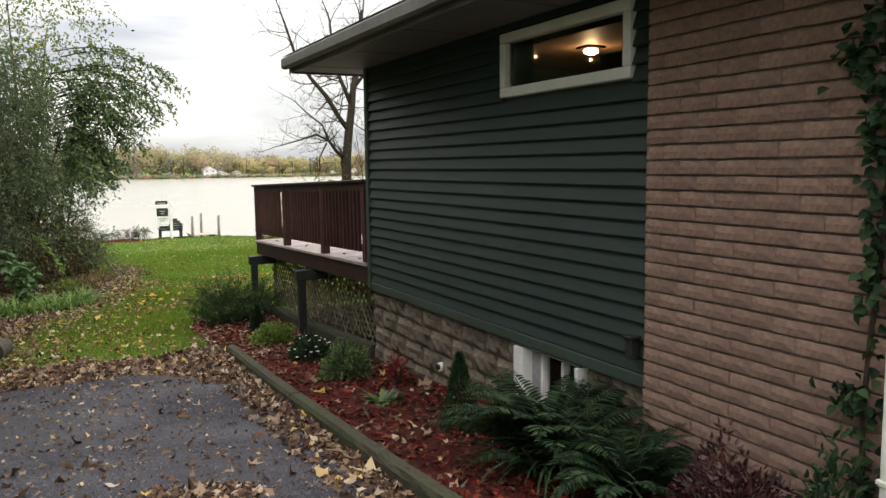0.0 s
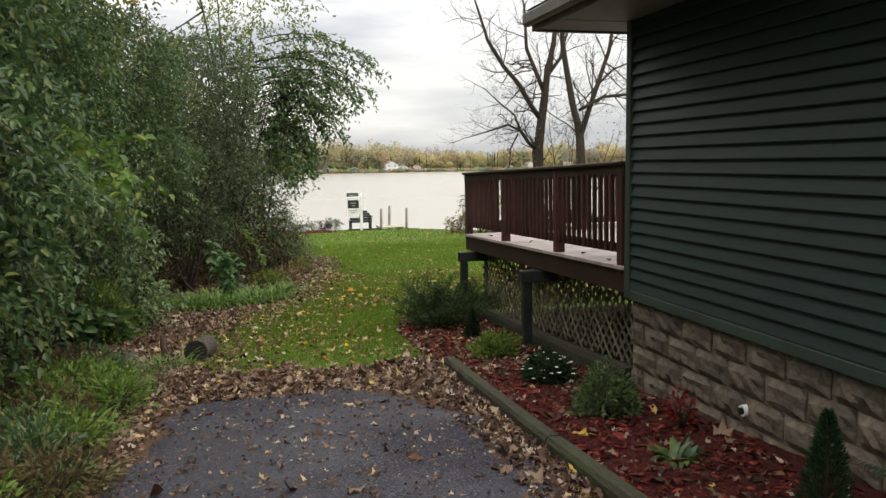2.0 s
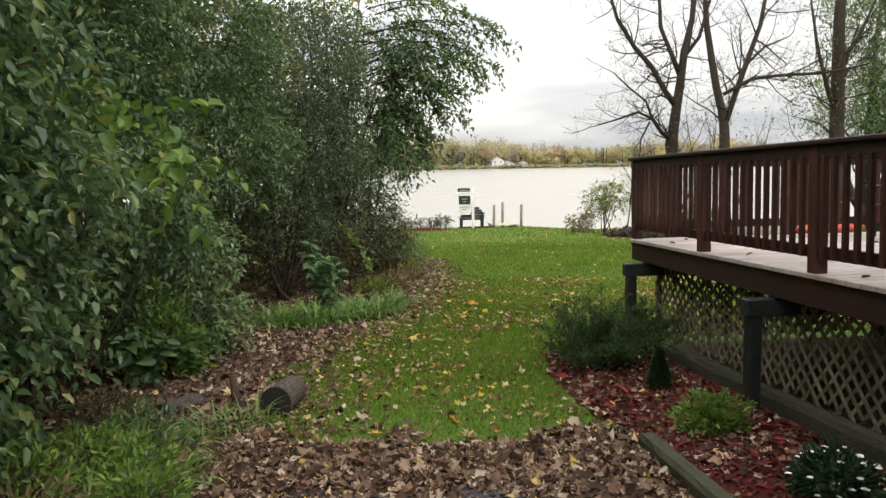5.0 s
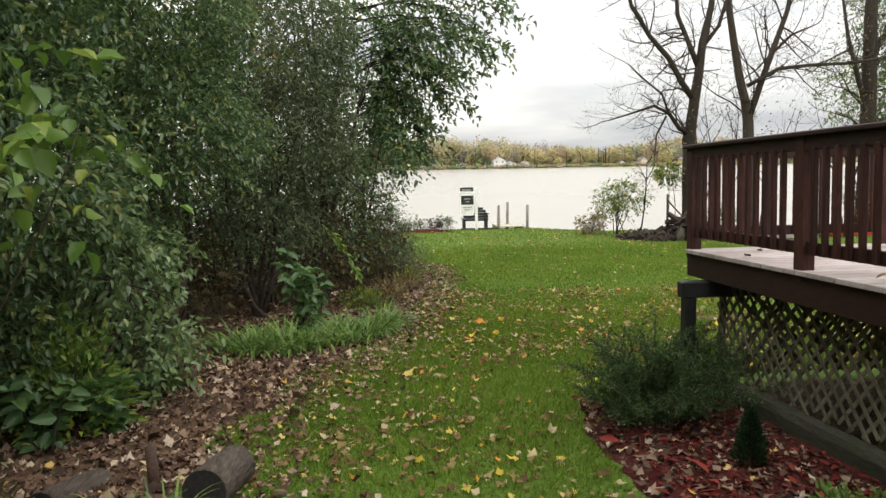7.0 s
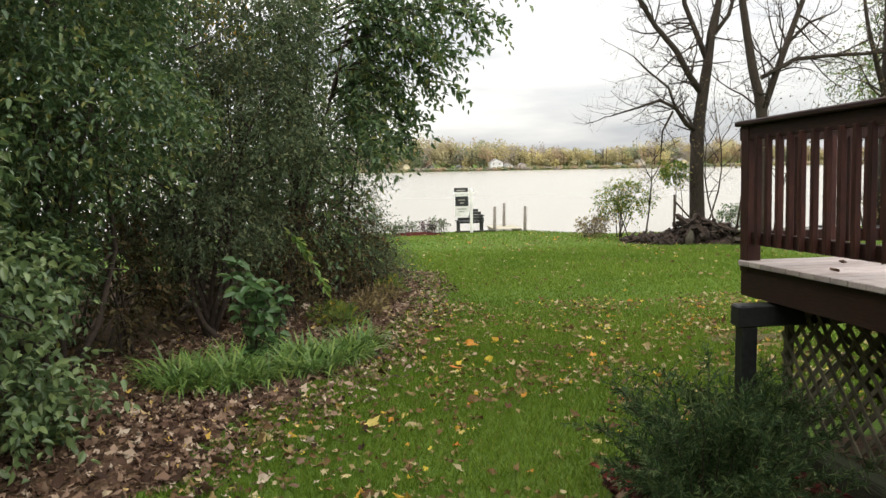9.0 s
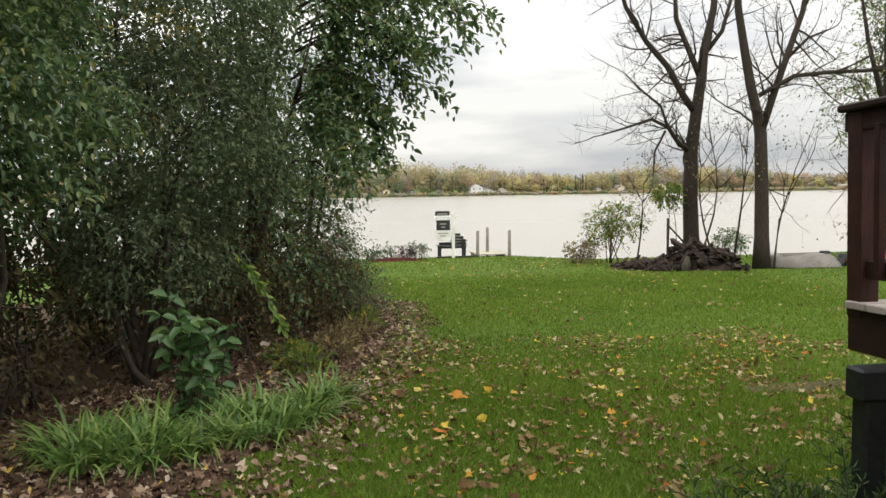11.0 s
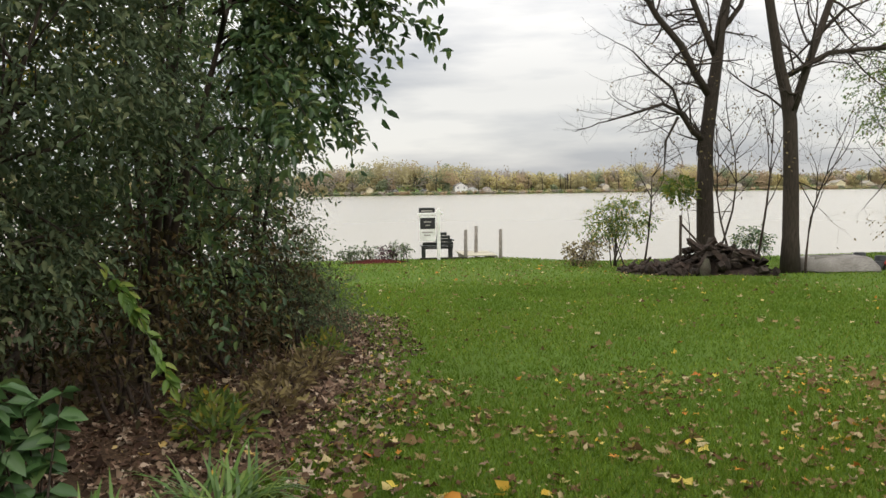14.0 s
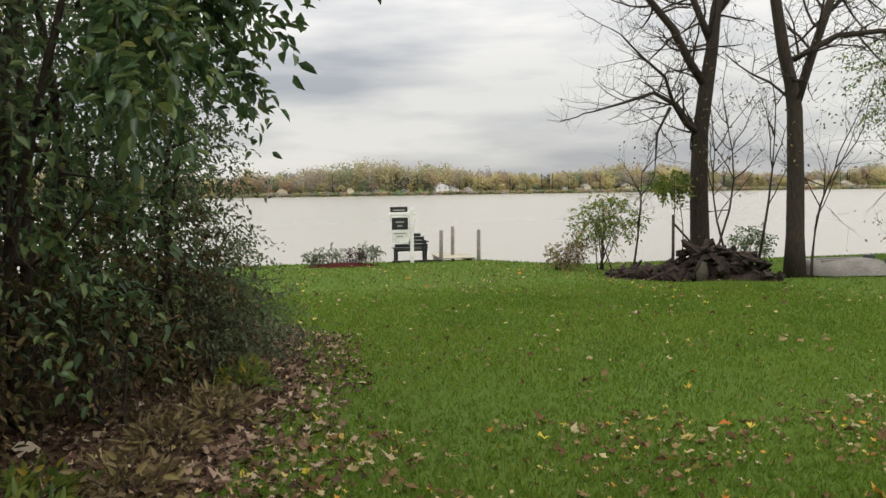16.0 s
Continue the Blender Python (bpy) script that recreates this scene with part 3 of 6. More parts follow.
def window_low():
    w = thing("window_2", "white-framed basement window in the block foundation", "window", kind="structure")
    y0, y1, z0, z1 = BWIN
    for b in ((y0, y0 + 0.04, z0, z1 - 0.016), (y1 - 0.13, y1, z0, z1 - 0.016), (y0 + 0.041, y1 - 0.131, z0, z0 + 0.04)):
        part("window_frame", box(WX - 0.02, WX + 0.12, *b), M_WHITE, w)
    part("insert_panel", box(WX + 0.06, WX + 0.075, 4.665, y1 - 0.132, z0 + 0.042, z1 - 0.018), plain("grey_white_panel", (0.30, 0.30, 0.31)), w, "grey-white insert panel")
    part("head_trim", box(WX - 0.006, WX + 0.12, y0, y1, z1 - 0.014, z1), M_TRIM_GREEN, w, "dark green head trim")
    part("mullion", box(WX + 0.05, WX + 0.12, 4.63, 4.66, z0 + 0.042, z1 - 0.037), M_WHITE, w)
    part("mullion", box(WX + 0.05, WX + 0.12, 4.38, 4.41, z0 + 0.042, z1 - 0.037), M_WHITE, w)
    for a, b in ((y0 + 0.041, 4.379), (4.411, 4.629)):
        g = part("pane", box(WX + 0.095, WX + 0.101, a, b, z0 + 0.042, z1 - 0.037, bevel=0), M_GLASS, w)
        g.visible_shadow = False


window_low()

# a lit ceiling lamp and a dark cabinet behind the high window
lampm = plain("warm_lamp_glass", (1.0, 0.72, 0.36), 0.3, 14.0)
ceil_lamp = thing("ceiling_lamp", "small glowing warm ceiling lamp", "lamp", at=(0, 0, 0))
bm = bmesh.new()
bmesh.ops.create_uvsphere(bm, u_segments=12, v_segments=8, radius=0.055, matrix=Matrix.Translation((4.6, 6.02, 2.655)) @ Matrix.Diagonal((1.3, 1.3, 0.55, 1)))
part("glass_bowl", bm, lampm, ceil_lamp, "", True)
part("lamp_base", box(4.5, 4.7, 5.92, 6.12, 2.68, 2.698), M_STAINX, ceil_lamp)
bulb = new("lamp_light", bpy.data.lights.new("lamp_light", "POINT"))
bulb.data.energy, bulb.data.color, bulb.data.shadow_soft_size = 4, (1.0, 0.62, 0.3), 0.01
bulb.location = (4.6, 6.02, 2.58)
cab = part("wall_cabinet", box(3.9, 4.3, 3.6, 5.0, 0.345, 2.46, bevel=0.01), M_STAINX)
tagged(cab, "tall dark wooden cabinet inside the house", "cabinet")

# wall lamp and hose bib at the brick's edge
wl_box = thing("outdoor_outlet", "small black weatherproof box on the siding", "outlet box")
part("box_body", box(WX - 0.075, WX - 0.01, 3.53, 3.59, 0.47, 0.59), M_BLACK, wl_box)
part("box_lid", box(WX - 0.09, WX - 0.005, 3.52, 3.60, 0.592, 0.61), M_BLACK, wl_box)
pipe = thing("vent_pipe", "white round vent pipe through the foundation", "pipe")
bm = bmesh.new()
bmesh.ops.create_cone(bm, cap_ends=True, segments=14, radius1=0.04, radius2=0.04, depth=0.07, matrix=pose(WX + 0.045, 6.24, -0.2, 0, 90))
part("collar", bm, M_WHITE, pipe)
# solid black disc in place of the shaded hollow of the pipe
bm = bmesh.new()
bmesh.ops.create_cone(bm, cap_ends=True, segments=12, radius1=0.026, radius2=0.026, depth=0.02, matrix=pose(WX + 0.004, 6.24, -0.2, 0, 90))
part("dark_bore_disc", bm, M_BLACK, pipe)

# white downspout at the end of the brick
spout = thing("downspout", "white metal rain pipe at the brick corner", "downspout")
part("pipe", box(WX - 0.13, WX - 0.04, 1.86, 1.95, -0.1, SOF - 0.01, bevel=0.012), M_WHITE, spout)
for zz in (0.3, 1.5, 2.4):
    part("strap", box(WX - 0.136, WX - 0.035, 1.85, 1.96, zz, zz + 0.03), M_WHITE, spout)


# ---- the deck on its black posts ----
DY0, DY1 = 7.92, 13.02


def deck_z(y):
    return 0.575 - 0.029 * (y - 7.8)


SLOPE = Matrix.Translation((0, 7.8, 0.575)) @ Matrix.Rotation(-math.atan(0.029), 4, "X") @ Matrix.Translation((0, -7.8, 0))
# within SLOPE, z = 0 is the deck's surface
DX0, DX1 = 3.08, 9.2
deck = thing("deck", "raised wooden deck with pale weathered boards and dark fascia", "deck")
n_boards = int((DY1 - DY0) / 0.145)
for i in range(n_boards):
    a = DY0 + i * 0.145
    part("deck_board", box(DX0 - 0.03, DX1, a, a + 0.138, -0.035, 0.0, SLOPE, 0.004), M_DECK, deck)
part("fascia", box(DX0, DX0 + 0.045, DY0, DY1 - 0.01, -0.235, -0.037, SLOPE), M_STAINX, deck)
part("fascia", box(DX0 + 0.046, DX1, DY1 - 0.055, DY1 - 0.012, -0.235, -0.037, SLOPE), M_STAINX, deck)
for i in range(9):
    x = DX0 + 0.6 + i * 0.6
    part("joist", box(x, x + 0.04, DY0, DY1 - 0.06, -0.22, -0.038, SLOPE, 0), M_STAINX, deck)
for by in (10.02, 12.66):
    zt = deck_z(by) - 0.245
    for xx in ((2.87, 8.9),):
        part("beam", box(xx[0], xx[1], by - 0.06, by + 0.06, zt - 0.135, zt, None, 0.01), M_BLACK, deck, "black beam end")
    for px in (2.95, 5.9, 8.6):
        g = ground_z(px, by)
        part("post", box(px - 0.05, px + 0.05, by - 0.05, by + 0.05, g - 0.15, zt - 0.136, None, 0.008), M_BLACK, deck, "black post")

rail = thing("deck_railing", "red-brown wooden railing with square balusters", "railing")


def rail_run(axis, a0, a1, fixed, posts):
    """A run of railing along y (axis 1) or x (axis 0), on the deck's edge."""
    def bx(a, b, c0, c1, z0, z1, bev=0.005):
        return box(c0, c1, a, b, z0, z1, SLOPE, bev) if axis == 1 else box(a, b, c0, c1, z0, z1, SLOPE, bev)
    s = -1 if axis == 1 else 1
    o = fixed
    for p in posts:
        part("post", bx(p - 0.05, p + 0.05, o - 0.006, o + 0.088, -0.075 if axis == 1 else 0.001, 0.8715), M_STAIN, rail)
    part("top_rail", bx(a0, a1, o - 0.035, o + 0.115, 0.873, 0.908, 0.008), M_STAINX, rail, "dark flat cap rail")
    part("sub_rail", bx(a0 + 0.01, a1 - 0.01, o + 0.0, o + 0.04, 0.782, 0.872), M_STAINX, rail)
    part("bottom_rail", bx(a0 + 0.01, a1 - 0.01, o + 0.02, o + 0.058, 0.105, 0.19), M_STAINX, rail)
    t = a0 + 0.1
    i = 0
    while t < a1 - 0.06:
        if all(abs(t - p) > 0.085 for p in posts):
            w = 0.0175
            part("baluster", bx(t - w, t + w, o - 0.016, o + 0.019, 0.11, 0.80, 0.003), M_STAIN, rail)
        t += 0.122


rail_run(1, DY0 + 0.02, DY1 + 0.03, DX0 + 0.0, [8.02, 9.50, 11.26, 12.96])
rail_run(0, DX0 + 0.12, DX1, DY1 - 0.1, [4.9, 6.7, 8.5])


# lattice skirt: one slat a part, clipped to the panel
def lattice(name, y0, y1, x, top, bottom):
    lat = thing(name, "weathered diagonal wooden lattice under the deck", "lattice", "deck lattice")
    step, w = 0.135, 0.0135
    for layer, sgn in ((0, 1), (1, -1)):
        xx = x + 0.011 * layer
        c = -3.0
        while c < (y1 - y0) + 3.0:
            # the slat's centre line: z = bottom + sgn * (y - y0 - c), clipped between y0..y1 and the edges
            pts = []
            for s in np.linspace(0, 1, 60):
                yy = y0 + (y1 - y0) * s
                zz = bottom(yy) + 0.0 + sgn * (yy - y0 - c) * 1.05
                if bottom(yy) <= zz <= top(yy):
                    pts.append((yy, zz))
            if len(pts) > 3:
                a, b = Vector((xx, *pts[0])), Vector((xx, *pts[-1]))
                d = (b - a).normalized()
                ln = (b - a).length
                m = Matrix.Translation((a + b) / 2) @ Matrix.Rotation(math.atan2(d.z, d.y), 4, "X")
                part("slat", box(-0.005, 0.005, -ln / 2, ln / 2, -w, w, m, 0), M_LATTICE, lat)
            c += step
    for yy in (y0, (y0 + y1) / 2 + 0.3, y1):
        part("lattice_post", box(x + 0.022, x + 0.07, yy - 0.025, yy + 0.025, bottom(yy) - 0.1, top(yy)), M_LATTICE, lat)
    return lat


lattice("lattice_panel", 7.95, 12.85, 3.30, lambda y: deck_z(y) - 0.23, lambda y: surf_z(3.3, y) + 0.10)


def lake_shade_lattice():
    """The same lattice, added unseen under the deck's lake side to keep light out."""
    lat = thing("lattice_panel", "weathered diagonal wooden lattice under the deck", "lattice", "deck lattice")
    zb, zt = ground_z(6, 12.6) + 0.05, deck_z(12.6) - 0.23
    h = zt - zb
    for layer, sgn in ((0, 1), (1, -1)):
        for k in range(36):
            x = 3.3 + k * 0.165
            m = Matrix.Translation((x + h / 2, 12.9 + 0.011 * layer, (zb + zt) / 2)) @ Matrix.Rotation(-sgn * math.radians(45), 4, "Y")
            part("slat", box(-h * 0.7, h * 0.7, -0.005, 0.005, -0.02, 0.02, m, 0), M_LATTICE, lat)


lake_shade_lattice()


def deck_chair(m):
    """A low slatted chair facing -x, with a tall raked back."""
    t = thing("deck_chair", "red-brown slatted wooden lounge chair on the deck", "chair", "deck chairs")
    for k in range(5):
        yy = -0.26 + k * 0.11
        part("back_slat", box(-0.012, 0.012, yy, yy + 0.095, 0, 0.78 - 0.02 * abs(k - 2) ** 2, Matrix.Translation((0.2, 0, 0.16)) @ Matrix.Rotation(0.30, 4, "Y")), M_STAIN, t)
    for k in range(6):
        xx = -0.33 + k * 0.09
        part("seat_slat", box(xx, xx + 0.08, -0.27, 0.28, 0.33 - 0.025 * k, 0.352 - 0.025 * k), M_STAIN, t)
    for yy in (-0.33, 0.29):
        part("armrest", box(-0.36, 0.34, yy - 0.03, yy + 0.07, 0.52, 0.545), M_STAIN, t)
        part("leg", box(-0.33, -0.24, yy, yy + 0.03, 0, 0.519), M_STAIN, t)
        part("leg", box(0.22, 0.30, yy, yy + 0.03, 0, 0.519), M_STAIN, t)
    t.matrix_world = m
    return t


chair = deck_chair(pose(5.72, 11.9, deck_z(11.9) + 0.004, 0, 0, 8))
copy_thing(chair, pose(6.62, 12.1, deck_z(12.1) + 0.004, 0, 0, -10))


def timber(name, a, b, wid, hgt, mat, label, lift=0.0, seg=14):
    """A long rough timber lying on the ground, with worn edges."""
    a, b = Vector(a), Vector(b)
    d = (b - a).normalized()
    s = Vector((d.y, -d.x, 0))
    verts, faces = [], []
    prof = ((-0.5, 0), (-0.5, 0.8), (-0.36, 1.0), (0.36, 1.0), (0.5, 0.8), (0.5, 0))
    for i in range(seg + 1):
        p = a + (b - a) * i / seg
        z = surf_z(p.x, p.y) - 0.06
        for u, v in prof:
            j = 0.012 * noise.noise((p.x * 3 + u * 4, p.y * 3, v * 3))
            q = p + s * (u * wid + j)
            verts.append((q.x, q.y, z + v * (hgt + 0.06 + lift) + j))
    for i in range(seg):
        for k in range(5):
            faces.append((i * 6 + k, i * 6 + k + 1, (i + 1) * 6 + k + 1, (i + 1) * 6 + k))
    faces += [tuple(range(6)), tuple(seg * 6 + k for k in range(5, -1, -1))]
    ob = mesh_from(name, verts, faces, mat)
    return tagged(ob, label, "timber edging")


timber("landscape_timber", (1.86, 9.34, 0), (1.80, 6.4, 0), 0.115, 0.11, M_TIMBER, "mossy weathered timber edging between drive and bed")
timber("landscape_timber", (1.80, 6.38, 0), (1.82, 2.6, 0), 0.115, 0.11, M_TIMBER, "mossy weathered timber edging between drive and bed")
timber("deck_sleeper", (3.16, 12.75, 0), (3.16, 7.95, 0), 0.13, 0.17, M_SLEEPER, "dark damp timber at the foot of the lattice")


# ---- the hedgerow of shrubs and young trees ----
def limb_points(a, b, bend, rng, n=5):
    a, b = np.array(a, float), np.array(b, float)
    off = rng.normal(size=3) * bend * np.linalg.norm(b - a)
    return [tuple(a + (b - a) * s + off * math.sin(math.pi * s)) for s in np.linspace(0, 1, n)]


def leafy_tree(name, label, category, x, y, blobs, leaves, leaf, mat, seed, stems=4, per=9, twig=0.45, mat2=None, group="hedgerow", stem_r=0.035, shell=0.55, droop=0.4, width=0.5):
    """A shrub or tree: stems from the ground into crown lobes (cx, cy, cz, rx, ry, rz), each hung with leafy sprays."""
    rng = np.random.default_rng(seed)
    t = thing(name, label, category, group)
    g = surf_z(x, y)
    wood = Soup()
    vol = np.array([b[3] * b[4] + b[4] * b[5] + b[3] * b[5] for b in blobs])
    for i in range(max(stems, len(blobs))):
        b = blobs[i % len(blobs)]
        s = (x + rng.normal() * 0.12 * (stems > 1), y + rng.normal() * 0.14 * (stems > 1), g - 0.05)
        e = (b[0] + rng.normal() * b[3] * 0.35, b[1] + rng.normal() * b[4] * 0.35, b[2] + b[5] * 0.5)
        pts = limb_points(s, e, 0.08, rng, 6)
        wood.tube(pts, [stem_r * (1.15 - 0.95 * k / 5) for k in range(6)], 6)
        for k in (2, 3, 4, 4):
            q = np.array(pts[k])
            e2 = q + np.clip(rng.normal(size=3), -1.2, 1.2) * np.array(b[3:6]) * 0.6
            wood.tube(limb_points(q, e2, 0.12, rng, 4), [stem_r * 0.45, stem_r * 0.33, stem_r * 0.22, stem_r * 0.08], 4)
    wood.done("trunk", M_TWIG, t)
    mats = [(mat, [])] + ([(mat2, [])] if mat2 else [])
    groups = {0: [], 1: []}
    for bi, b in enumerate(blobs):
        n = max(int(leaves / per * vol[bi] / vol.sum() * (0.5 if len(b) > 6 else 1.0)), 3)
        d = unit(rng.normal(size=(n, 3)))
        r = shell + (1 - shell) * rng.random(n) ** 0.6
        r *= 1 + 0.22 * np.array([noise.noise(tuple(v * 2.2 + bi * 3.7 + seed)) for v in d])
        c = np.array(b[:3]) + d * r[:, None] * np.array(b[3:6])
        low = np.array([surf_z(p[0], p[1]) + 0.06 for p in c])
        c[:, 2] = np.maximum(c[:, 2], low + 0.1 * rng.random(n))
        way = d * np.array([1, 1, 0.35]) + rng.normal(size=(n, 3)) * 0.45
        groups[1 if (len(b) > 6 and mat2) else 0].append((c, way))
    for gi, lst in groups.items():
        if lst:
            c = np.concatenate([a for a, _ in lst])
            w = np.concatenate([a for _, a in lst])
            leaf_mesh("crown", *sprays(c, w, per, twig, leaf, width, rng, droop), mats[gi][0], t)
    return t


M_LEAF_TURN = leafy("turning_green_leaves", [(0.0, (0.07, 0.125, 0.03)), (0.5, (0.145, 0.21, 0.04)), (0.85, (0.23, 0.25, 0.045)), (1.0, (0.42, 0.30, 0.04))], 0.45, 0.58, None, 0.35)
# russet kept dark: the shade inside the hedge is put into the leaf colour
M_LEAF_SHADE = leafy("shade_toned_russet", [(0.0, (0.04, 0.035, 0.015)), (0.6, (0.09, 0.075, 0.03)), (1.0, (0.17, 0.11, 0.05))], 0.6, 0.3, None, 0.2)
# near shrubs along the drive
leafy_tree("shrub", "dark green leafy shrub at the hedge's near end", "shrub", -3.4, 6.2, [(-3.4, 6.4, 0.9, 0.9, 1.2, 1.0), (-3.7, 6.0, 2.4, 1.2, 1.5, 1.2), (-4.0, 6.3, 4.2, 1.3, 1.6, 1.4)], 19000, 0.088, M_LEAF_HEDGE, 11)
leafy_tree("shrub", "broad-leaved green shrub leaning out of the hedgerow", "shrub", -2.8, 8.8, [(-2.8, 9.0, 0.55, 0.85, 1.2, 0.8), (-2.7, 8.8, 1.8, 1.05, 1.3, 0.95), (-3.2, 9.2, 3.3, 1.3, 1.6, 1.3)], 28000, 0.09, M_LEAF_HEDGE, 12)
leafy_tree("maple_sapling", "light green broad-leaved sapling in the hedge", "sapling", -2.6, 10.9, [(-1.25, 10.5, 1.42, 0.28, 0.3, 0.1), (-1.5, 10.3, 1.72, 0.28, 0.3, 0.1)], 150, 0.12, M_LEAF_LIME, 13, 2, 7, width=0.75, stem_r=0.009)
leafy_tree("shrub", "dense green shrub in the hedgerow", "shrub", -2.9, 12.4, [(-2.9, 12.3, 0.15, 0.75, 1.2, 0.75), (-2.65, 12.5, 1.4, 1.0, 1.3, 1.0), (-2.9, 12.8, 2.9, 1.2, 1.5, 1.2), (-3.3, 12.4, 4.6, 1.3, 1.5, 1.3)], 30000, 0.072, M_LEAF_HEDGE, 14)
leafy_tree("shrub", "dark green fine-leaved shrub in the hedgerow", "shrub", -2.3, 15.4, [(-2.6, 15.4, 0.35, 0.6, 1.0, 0.45), (-2.0, 15.5, 1.7, 0.95, 1.3, 0.75), (-2.2, 15.8, 3.0, 1.1, 1.4, 1.0)], 27000, 0.066, M_LEAF_HEDGE, 15, 9)
leafy_tree("shrub", "grey-green shrub with fine leaves", "shrub", -1.3, 18.0, [(-1.2, 18.1, 0.45, 0.7, 1.1, 0.5), (-0.9, 18.4, 1.6, 0.95, 1.3, 0.8), (-1.0, 18.6, 3.0, 1.1, 1.3, 1.0)], 27000, 0.062, M_LEAF_GREY, 16, 9)
over = leafy_tree("overhanging_tree", "small tree drooping over the lawn, yellowing on top", "tree", -0.6, 20.6,
           [(-0.3, 20.2, 0.2, 0.8, 1.0, 0.6), (-0.1, 20.1, 1.6, 1.1, 1.2, 0.85), (0.5, 19.8, 2.9, 1.1, 1.0, 0.6), (-0.5, 20.6, 3.9, 1.5, 1.4, 0.65), (0.45, 20.4, 4.5, 1.3, 1.4, 0.7, 1), (0.3, 20.8, 5.9, 1.35, 1.4, 0.8, 1), (-0.9, 21.0, 7.0, 1.6, 1.6, 1.0, 1)],
           15000, 0.086, M_LEAF_HEDGE, 17, 6, 9, 0.6, M_LEAF_TURN, "hedgerow", 0.055, 0.3, 0.5)


M_LEAF_PALE = leafy("pale_glossy_leaves", [(0.0, (0.085, 0.14, 0.055)), (0.6, (0.15, 0.22, 0.085)), (1.0, (0.24, 0.31, 0.12))], 0.34, 0.42, None, 0.55)
leafy_tree("hazel_shrub", "pale green shrub in front of the dark hedge", "shrub", -1.95, 13.2, [(-1.78, 13.1, 0.4, 0.42, 0.45, 0.4), (-1.62, 13.3, -0.3, 0.42, 0.42, 0.28), (-2.05, 12.7, 1.15, 0.45, 0.5, 0.4)], 3000, 0.075, M_LEAF_PALE, 61, 7, 7, 0.35, stem_r=0.016, shell=0.3, width=0.58)
leafy_tree("hazel_shrub", "pale green shrub in front of the dark hedge", "shrub", -2.3, 9.9, [(-2.1, 10.0, 1.25, 0.5, 0.6, 0.35), (-2.25, 9.8, 0.55, 0.45, 0.5, 0.35)], 2200, 0.08, M_LEAF_PALE, 62, 6, 7, 0.35, stem_r=0.016, shell=0.3, width=0.55)


def drooping_branches(parent, seed=71):
    """Long boughs of the overhanging tree, hanging out over the lawn."""
    rng = np.random.default_rng(seed)
    wood = Soup()
    cs, ws = [], []
    for i in range(34):
        a = np.array((0.2 + 0.3 * rng.random(), 19.9 + 0.5 * rng.random(), 2.0 + 1.5 * rng.random()))
        bz = 1.15 + 2.6 * rng.random()
        b = np.array((1.25 + 0.72 * (bz - 1.15) - 0.5 * rng.random(), 18.3 + 1.2 * rng.random(), bz))
        a[2] = bz + 0.25 + 0.5 * rng.random()
        pts = [a + (b - a) * s + np.array((0, 0, 0.35 * math.sin(math.pi * s))) for s in np.linspace(0, 1, 7)]
        wood.tube([tuple(p) for p in pts], [0.018 * (1 - 0.85 * k / 6) for k in range(7)], 4)
        for k in range(26):
            s = 0.15 + 0.85 * rng.random()
            j = min(int(s * 6), 5)
            p = pts[j] + (pts[j + 1] - pts[j]) * (s * 6 - j)
            cs.append(p)
            ws.append((b - a) / np.linalg.norm(b - a) * 0.9 + rng.normal(size=3) * 0.5)
    wood.done("bough", M_TWIG, parent)
    leaf_mesh("bough_leaves", *sprays(np.array(cs), np.array(ws), 7, 0.3, 0.10, 0.5, rng, 0.8), M_LEAF_HEDGE, parent)


drooping_branches(over)
leafy_tree("shrub", "fine-leaved grey-green shrub at the hedge's far end", "shrub", 0.2, 22.7, [(0.3, 22.6, -0.45, 0.9, 1.2, 0.7), (0.15, 22.5, 1.0, 0.95, 1.1, 0.9), (0.0, 22.6, 2.3, 1.0, 1.2, 1.0)], 15000, 0.054, M_LEAF_GREY, 18, 10, shell=0.3)
leafy_tree("shrub", "low brownish shrub at the hedge's far end", "shrub", 0.9, 23.6, [(0.95, 23.6, -0.85, 0.7, 1.0, 0.4), (0.6, 24.0, -0.2, 0.7, 0.9, 0.6)], 7000, 0.05, M_LEAF_GREY, 19, 12, shell=0.2)
# the deeper row behind
# those with y below 6 are unseen, added to shade house and drive
for i, (x, y, h, sd, m2) in enumerate([(-5.2, 9.5, 8.5, 31, M_LEAF_YELLOW), (-4.6, 13.5, 9.0, 32, M_LEAF_YELLOW), (-3.8, 17.5, 8.5, 33, M_LEAF_YELLOW), (-2.8, 21.5, 5.6, 34, M_LEAF_YELLOW), (-1.4, 24.5, 5.0, 35, None), (-5.0, 5.0, 9.0, 36, M_LEAF_YELLOW), (-6.8, 19.0, 8.0, 37, None), (-5.5, 0.5, 9.0, 38, None), (-4.5, -4.5, 9.0, 39, None)]):
    gz = surf_z(x, y)
    leafy_tree("hedge_tree", "tall green tree in the hedgerow's back row", "tree", x, y,
               [(x, y, gz + h * 0.22, 1.3, 1.7, h * 0.17), (x + 0.2, y + 0.2, gz + h * 0.45, 1.6, 1.9, h * 0.2), (x + 0.3, y, gz + h * 0.7, 1.7, 1.9, h * 0.18, 1), (x, y, gz + h * 0.93, 1.4, 1.6, h * 0.13, 1)],
               17000 if h > 7 else 8000, 0.125, M_LEAF_HEDGE, sd, 3, 9, 0.6, m2, "hedgerow", 0.09, 0.5)


